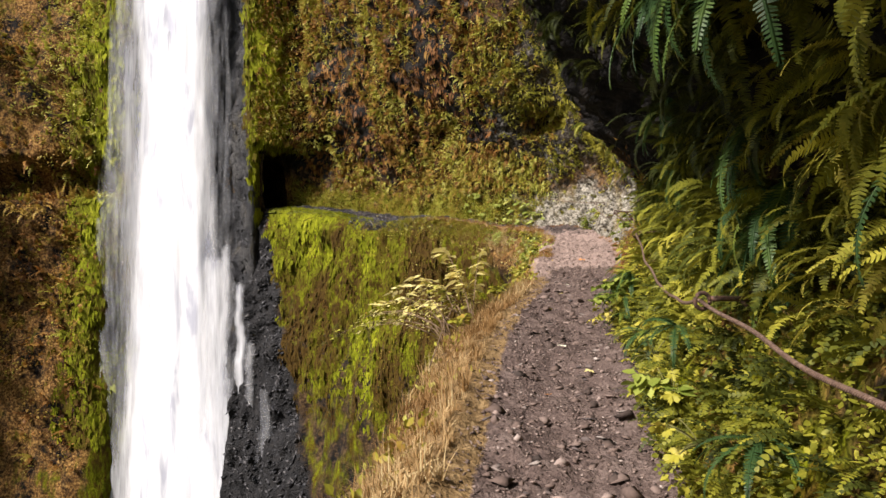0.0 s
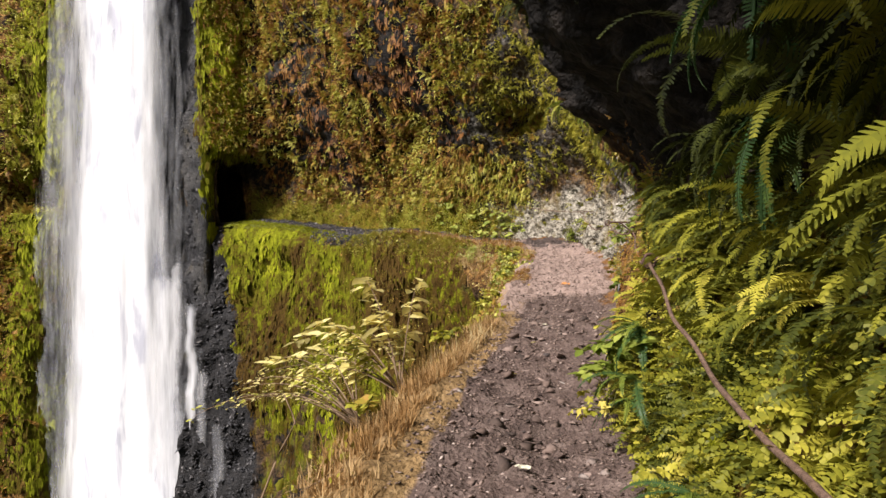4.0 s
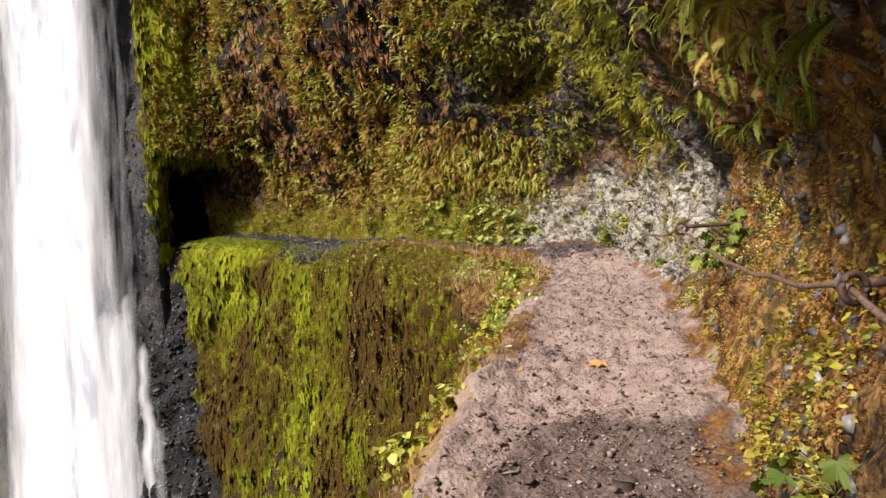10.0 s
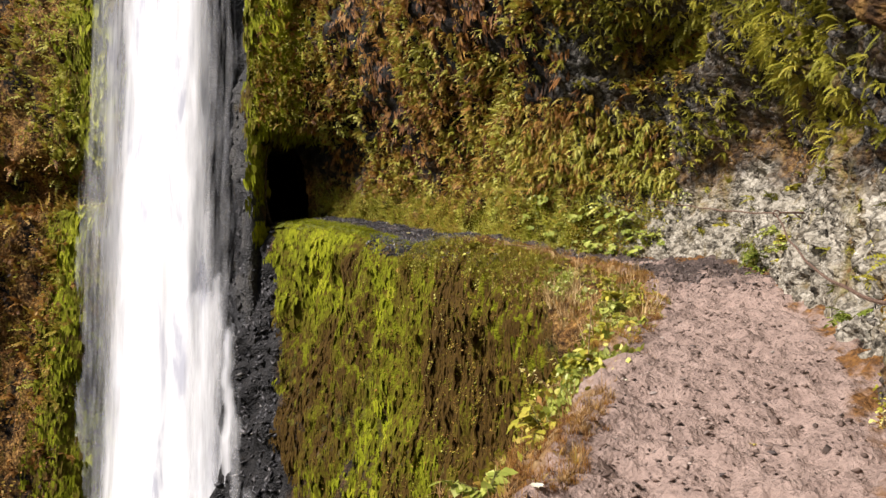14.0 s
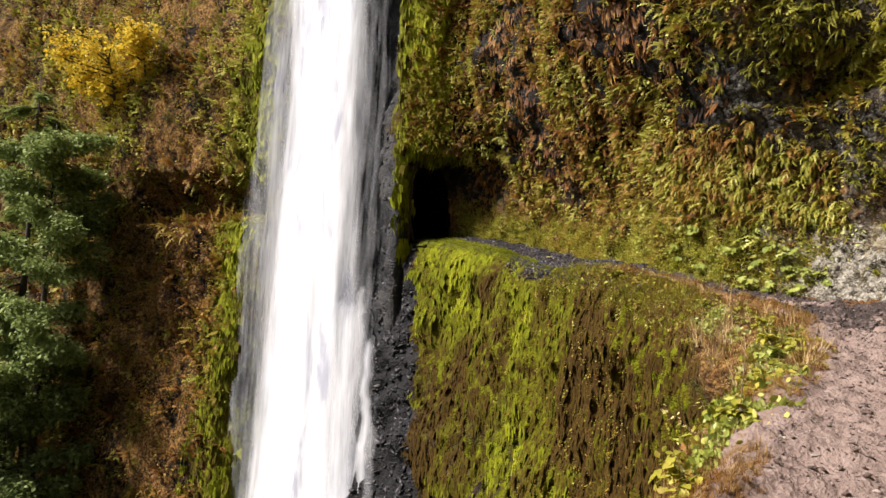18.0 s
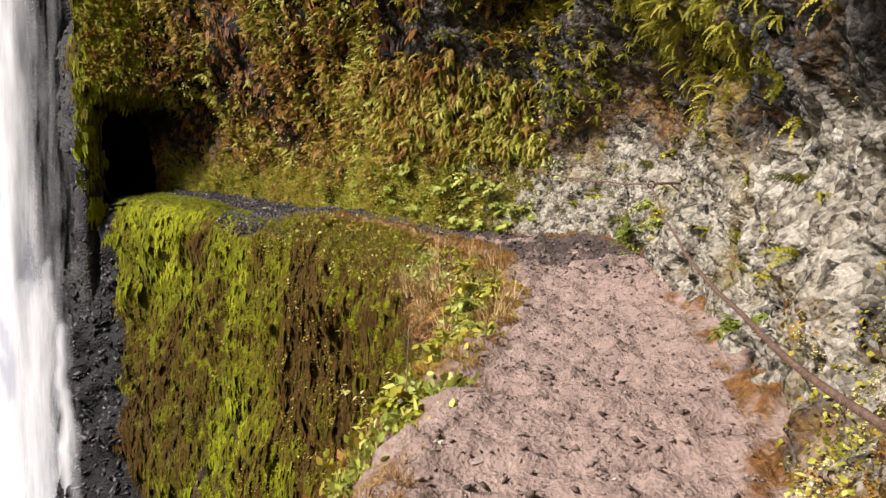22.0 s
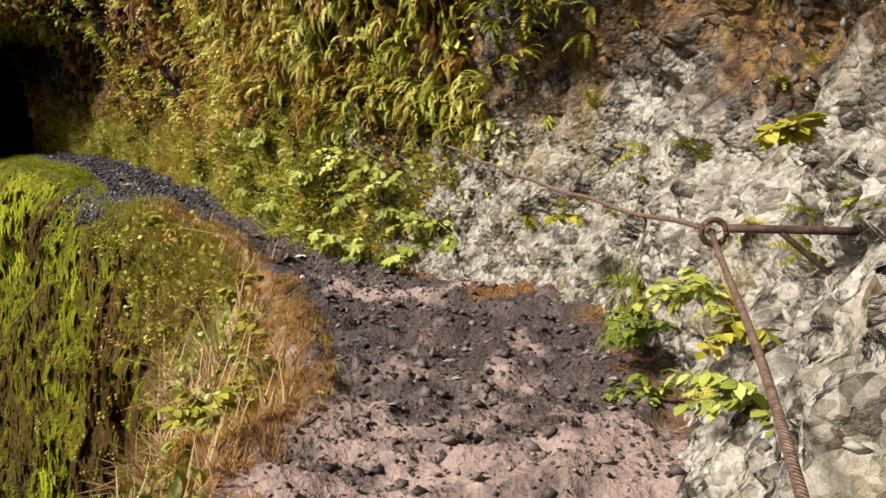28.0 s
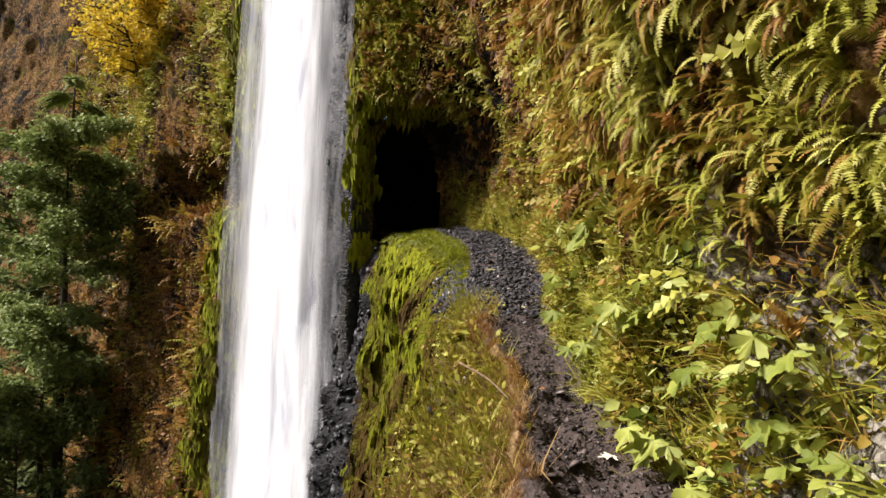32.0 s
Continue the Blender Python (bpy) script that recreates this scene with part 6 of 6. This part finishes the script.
def shard_shape(rnd):
    """A thin broken flake about 1 across."""
    v = np.array([(0.5, 0, 0), (-0.5, 0, 0), (0, 0.4, 0), (0, -0.4, 0), (0, 0, 0.2), (0, 0, -0.2)]) * rnd.uniform(0.6, 1.2, (6, 1)) + rnd.normal(0, 0.07, (6, 3))
    return v, np.array([(0, 2, 4), (2, 1, 4), (1, 3, 4), (3, 0, 4), (2, 0, 5), (1, 2, 5), (3, 1, 5), (0, 3, 5)])


SHARDS = [shard_shape(gr) for _ in range(8)]


def gravel(name, label, count, y_low, y_high, v_low, v_high, size, mat, tone, seed):
    r = np.random.default_rng(seed)
    mid = (E2 + F2) / 2
    ok = np.nonzero((mid[:, 1] > y_low) & (mid[:, 1] < y_high))[0]
    fade = smooth(y_high + 0.1, y_high - 3.0, mid[ok, 1]) * smooth(y_low - 0.1, y_low + 1.2, mid[ok, 1]) + 0.02
    k, v = r.choice(ok, count, p=fade / fade.sum()), r.uniform(v_low, v_high, count)
    lip = lip_at(mid[k, 1] - mid[k, 0]) + 0.05
    v = np.where(mid[k, 1] - mid[k, 0] > 30.5, lip + (1 - lip) * (v - v_low) / (v_high - v_low), v)
    xy = E2[k] + ACROSS[k] * (WIDE[k] * v)[:, None] + r.normal(0, 0.02, (count, 2))
    pos = np.concatenate([xy, (trail_height(xy[:, 0], xy[:, 1], v) + 0.1 * size)[:, None]], 1)
    nor = np.stack([r.normal(0, 1, count), r.normal(0, 1, count), r.normal(0, 0.25, count)], 1)
    scatter(name, label, "gravel", pos, nor, SHARDS, size, np.clip(tone + r.normal(0, 0.2, count), 0, 1), mat, seed, 0.0, 0.35, False)


gravel("shale_gravel", "loose black shale shards heaped on the ledge before the tunnel", 9000, 27.6, 38.2, 0.06, 1.0, 0.08, SHALE, 0.34, 71)
# shale spilling over the lip
w = smooth(0.62, 0.3, LOWER_D + 0.15 * vnoise(LOWER_P, 1.5, 561)) * smooth(-4.6, -3.6, lx) * smooth(0.6, -0.2, lx) * (ly > 26)
pos, nor = samples(LOWER_P, w, 1500, 141, 1.0)
scatter("spilled_shale", "black shale shards spilling over the lip of the ledge", "gravel", pos + np.array([0, 0, 0.03]), nor, SHARDS, 0.1, np.clip(0.3 + np.random.default_rng(142).normal(0, 0.22, len(pos)), 0, 1), SHALE, 143, 0.0, 0.8, False)
gravel("wet_gravel", "dark wet gravel on the trail round the bend", 8000, 20.9, 30.5, 0.1, 0.98, 0.027, DARK_GRAVEL, 0.4, 72)
gravel("bend_stones", "angular dark stones in the rocky step at the bend", 260, 21.5, 26.5, 0.22, 0.98, 0.085, DARK_GRAVEL, 0.5, 70)
gravel("path_stones", "brown angular stones in the trodden gravel", 380, -1.0, 13.8, 0.28, 0.98, 0.075, CRUMBS, 0.46, 69)
gravel("path_slabs", "flat angular brown stones bedded in the trodden gravel", 110, -1.0, 13.4, 0.34, 0.95, 0.14, CRUMBS, 0.36, 67)
gravel("path_gravel", "dark grey gravel trodden into the first part of the trail", 6500, -1.0, 14.6, 0.24, 1.0, 0.03, CRUMBS, 0.48, 73)
gravel("earth_stones", "dark stones standing out of the trodden earth", 760, 12.0, 23.8, 0.08, 0.97, 0.055, CRUMBS, 0.42, 68)
gravel("earth_crumbs", "small crumbs of earth and stone on the dry trail", 4200, 10.0, 23.5, 0.05, 1.0, 0.026, CRUMBS, 0.55, 74)


# broken facets of the pale rock wall
PALE_CHIP = gravel_material("pale_chip", [(0.0, (0.05, 0.047, 0.042)), (0.35, (0.15, 0.138, 0.115)), (0.7, (0.32, 0.295, 0.24)), (1.0, (0.5, 0.47, 0.39))], 0.9, 0.15)
w = smooth(16.2, 18.0, uy) * smooth(25.4, 24.6, uy) * (ux > 2.2) * smooth(-0.1, 0.1, UPPER_H) * (smooth(2.6, 1.4, UPPER_H) + 0.35 * smooth(5.0, 3.5, UPPER_H)) * (0.15 + smooth(-0.3, 0.3, vnoise(UPPER_P, 1.6, 553)))
pos, nor = samples(UPPER_P, w, 3000, 151)
pos = pos - 0.012 * nor
high = pos[:, 2] - level(pos[:, 0], pos[:, 1])
scatter("rock_facets", "broken pale and grey facets standing out of the rock wall", "rock", pos, nor, [(v * np.array([0.45, 1.0, 1.2]), f) for v, f in SHARDS], 0.075,
        np.clip(0.58 - 0.34 * smooth(1.2, 2.2, high) + np.random.default_rng(152).normal(0, 0.2, len(pos)), 0, 1), PALE_CHIP, 153, 0.0, 1.2, False)
# wet stone lumps and orange moss on the brown rock
w = smooth(8.0, 9.5, uy) * smooth(17.0, 16.0, uy) * smooth(0.1, 0.3, UPPER_H) * smooth(2.5, 1.7, UPPER_H)
pos, nor = samples(UPPER_P, w * smooth(9.2, 10.5, uy) * (0.15 + smooth(0.0, 0.3, vnoise(UPPER_P, 1.5, 551))), 420, 75)
scatter("wet_chips", "grey wet stone chips bedded in the brown rock face", "stones", pos, nor, [(v * np.array([0.4, 1.0, 1.4]), f) for v, f in SHARDS], 0.12, np.clip(0.38 + np.random.default_rng(76).normal(0, 0.25, len(pos)), 0, 1), WET_CHIP, 77, 0.0, 1.0, False)
CUSHIONS = [leaf_clump(gr, 14, 0.035, 0.055) for _ in range(5)]
pos, nor = samples(UPPER_P, w, 4200, 78)
scatter("orange_moss", "orange and olive moss hanging between the wet stones", "moss", pos, nor, CUSHIONS, 0.38, tone_at(pos, 79, 0.36, 0.2, 1.5, 0.1), AUTUMN, 80, 0.2, 1.0)


# broken wet rock beside the fall
w = spur_at(lx, lz) * (LOWER_D > 0.2) * (lz > -9)
pos, nor = samples(LOWER_P, w, 800, 81, 1.0)
scatter("wet_ledges", "dark broken wet stones jutting from the rock beside the fall", "stones", pos, nor, [(v * np.array([0.6, 1.3, 0.8]), f) for v, f in SHARDS], 0.3, np.clip(0.06 + np.random.default_rng(82).normal(0, 0.2, len(pos)), 0, 1), WET_CHIP, 83, 0.0, 0.8, False)


w = smooth(-16.9, -16.3, kx) * smooth(-9.35, -9.7, kx + 0.7 * smooth(4.0, 11.0, kz)) * (kz > -6) * (kz < 18)
pos, nor = samples(LEFT_P, w, 1700, 84)
scatter("fall_stones", "dark wet stones jutting from the cliff behind the fall", "stones", pos, nor, [(v * np.array([0.5, 1.3, 0.8]), f) for v, f in SHARDS], 0.24, np.clip(0.1 + np.random.default_rng(85).normal(0, 0.2, len(pos)), 0, 1), WET_CHIP, 86, 0.0, 0.8, False)


# ---------------------------------------------------------------- trees beyond the fall
def tree(name, base, height, radius, mat, tone, label, rnd, conifer=False, clumps=420, size=0.5, crown_from=0.15, lean=None):
    ob = thing(name, base, label, "tree")
    t = np.linspace(0, 1, 10)[:, None]
    bendx, bendy = rnd.uniform(-0.5, 0.5, 2)
    bendx, bendy = lean or (bendx, bendy)
    axis = np.concatenate([bendx * t ** 2, bendy * t ** 2, height * t], 1)
    part("trunk", tube(axis, np.linspace(0.05 + height * 0.011, 0.02, 10), TRUNK, "trunk", 9), ob)
    pieces, tones = [], []
    limbs = 34 if conifer else 28
    per = clumps // limbs
    for k in range(limbs):
        q = crown_from + (0.97 - crown_from) * (k + rnd.uniform(0, 0.8)) / limbs
        at = np.array([np.interp(q, t[:, 0], axis[:, a]) for a in range(3)])
        a = rnd.uniform(0, 2 * np.pi)
        reach = radius * (1.03 - q) ** 0.6 * 1.15 if conifer else radius * math.sqrt(max(0.1, 1 - ((q - 0.55) / 0.55) ** 2)) * rnd.uniform(0.7, 1.15)
        rise = -0.25 if conifer else 0.3
        u = np.linspace(0, 1, 7)[:, None]
        limb = at + u * reach * np.array([math.cos(a), math.sin(a), rise]) + np.array([0, 0, -0.12 * reach]) * u ** 2
        part("limb", tube(limb, np.linspace(0.05, 0.012, 7), TRUNK, "limb", 5), ob)
        for _ in range(per):
            s = rnd.uniform(0.2, 1.05)
            c = np.array([np.interp(min(s, 1), u[:, 0], limb[:, b]) for b in range(3)]) + rnd.normal(0, 0.2 * (0.4 + reach * 0.3), 3) * np.array([1, 1, 0.7])
            if conifer:
                v, f = frond_shape(size * rnd.uniform(0.6, 1.1), size * 0.22, 6, 0.5, rnd)
                v = turn_z(turn_y(v, rnd.uniform(-0.1, 0.5)), a + rnd.normal(0, 0.6))
            else:
                v, f = leaf_clump(rnd, 11, size * 0.3, size * 0.5)
                v = turn_z(v, rnd.uniform(-3, 3))
            pieces.append((v + c, f))
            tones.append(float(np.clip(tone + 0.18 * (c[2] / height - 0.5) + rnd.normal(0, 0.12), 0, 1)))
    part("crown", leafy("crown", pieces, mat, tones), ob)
    return ob


tr = np.random.default_rng(53)
tree("fir_tree", (-31.2, 33.4, -14.6), 27.9, 3.2, SPRUCE, 0.7, "dark green fir tree standing beside the cliff beyond the fall", tr, True, 3600, 1.0, 0.3)
tree("alder_tree", (-28.2, 32.6, -14.8), 24.8, 3.2, SPRUCE, 0.7, "leafy green alder tree growing against the cliff beyond the fall", tr, False, 2600, 0.62, 0.7)
tree("alder_tree", (-27.6, 31.8, -14.8), 16.8, 3.4, SPRUCE, 0.66, "leafy green alder tree growing low in the gorge", tr, False, 2600, 0.62, 0.58)
tree("alder_tree", (-27.4, 30.8, -14.8), 11.8, 3.6, SPRUCE, 0.6, "leafy green alder tree growing low in the gorge", tr, False, 2600, 0.62, 0.4)
tree("fir_tree", (-32.5, 31.0, -14.6), 22.5, 3.2, SPRUCE, 0.6, "dark green fir tree standing in the gorge beyond the fall", tr, True, 1300, 1.0, 0.2)
for x, y, z, h, r in ((-27.6, 34.9, 11.6, 3.0, 1.9), (-30.3, 35.2, 12.4, 2.6, 1.7), (-25.6, 35.0, 12.9, 2.2, 1.3)):
    tree("maple_tree", (x, y, z), h, r, GOLD, 0.62, "small maple with bright yellow autumn leaves on the cliff top", tr, False, 200, 0.62, 0.05, (0.2, -1.2))
for x, y, z in ((-20.6, 33.9, 5.0), (-21.4, 33.9, 4.8), (-22.2, 34.0, 5.2)):
    v, f = gather([(turn_z(c[0] * 2.6, -1.57), c[1]) for c in (FERNS[0], FERNS[3])])
    tagged(new("ledge_fern", mesh_of("ledge_fern", v + np.array([x, y, z]), f, AUTUMN, attrs={"tone": np.full(len(v), 0.52)})), "yellowing fern hanging from the ledge beyond the fall", "fern")

# thin side runs of the fall
for k, (x, y, z0, z1, half, thick) in enumerate(((-11.4, 33.45, -15.0, 3.0, 1.0, 0.6), (-9.95, 32.7, -15.0, 1.7, 0.26, 0.68), (-10.95, 33.5, -15.0, 3.6, 0.3, 0.5), (-9.9, 32.75, -15.0, 0.6, 0.45, 0.3), (-9.3, 32.2, -15.0, -1.0, 0.4, 0.5), (-8.6, 31.5, -15.0, -3.0, 0.5, 0.45), (-10.3, 32.9, -15.0, -1.5, 0.7, 0.35))):
    water_sheet("side_run", fall, x, half, 0.1, y, thick, 420 + 20 * k, z0, z1, 14, 120)
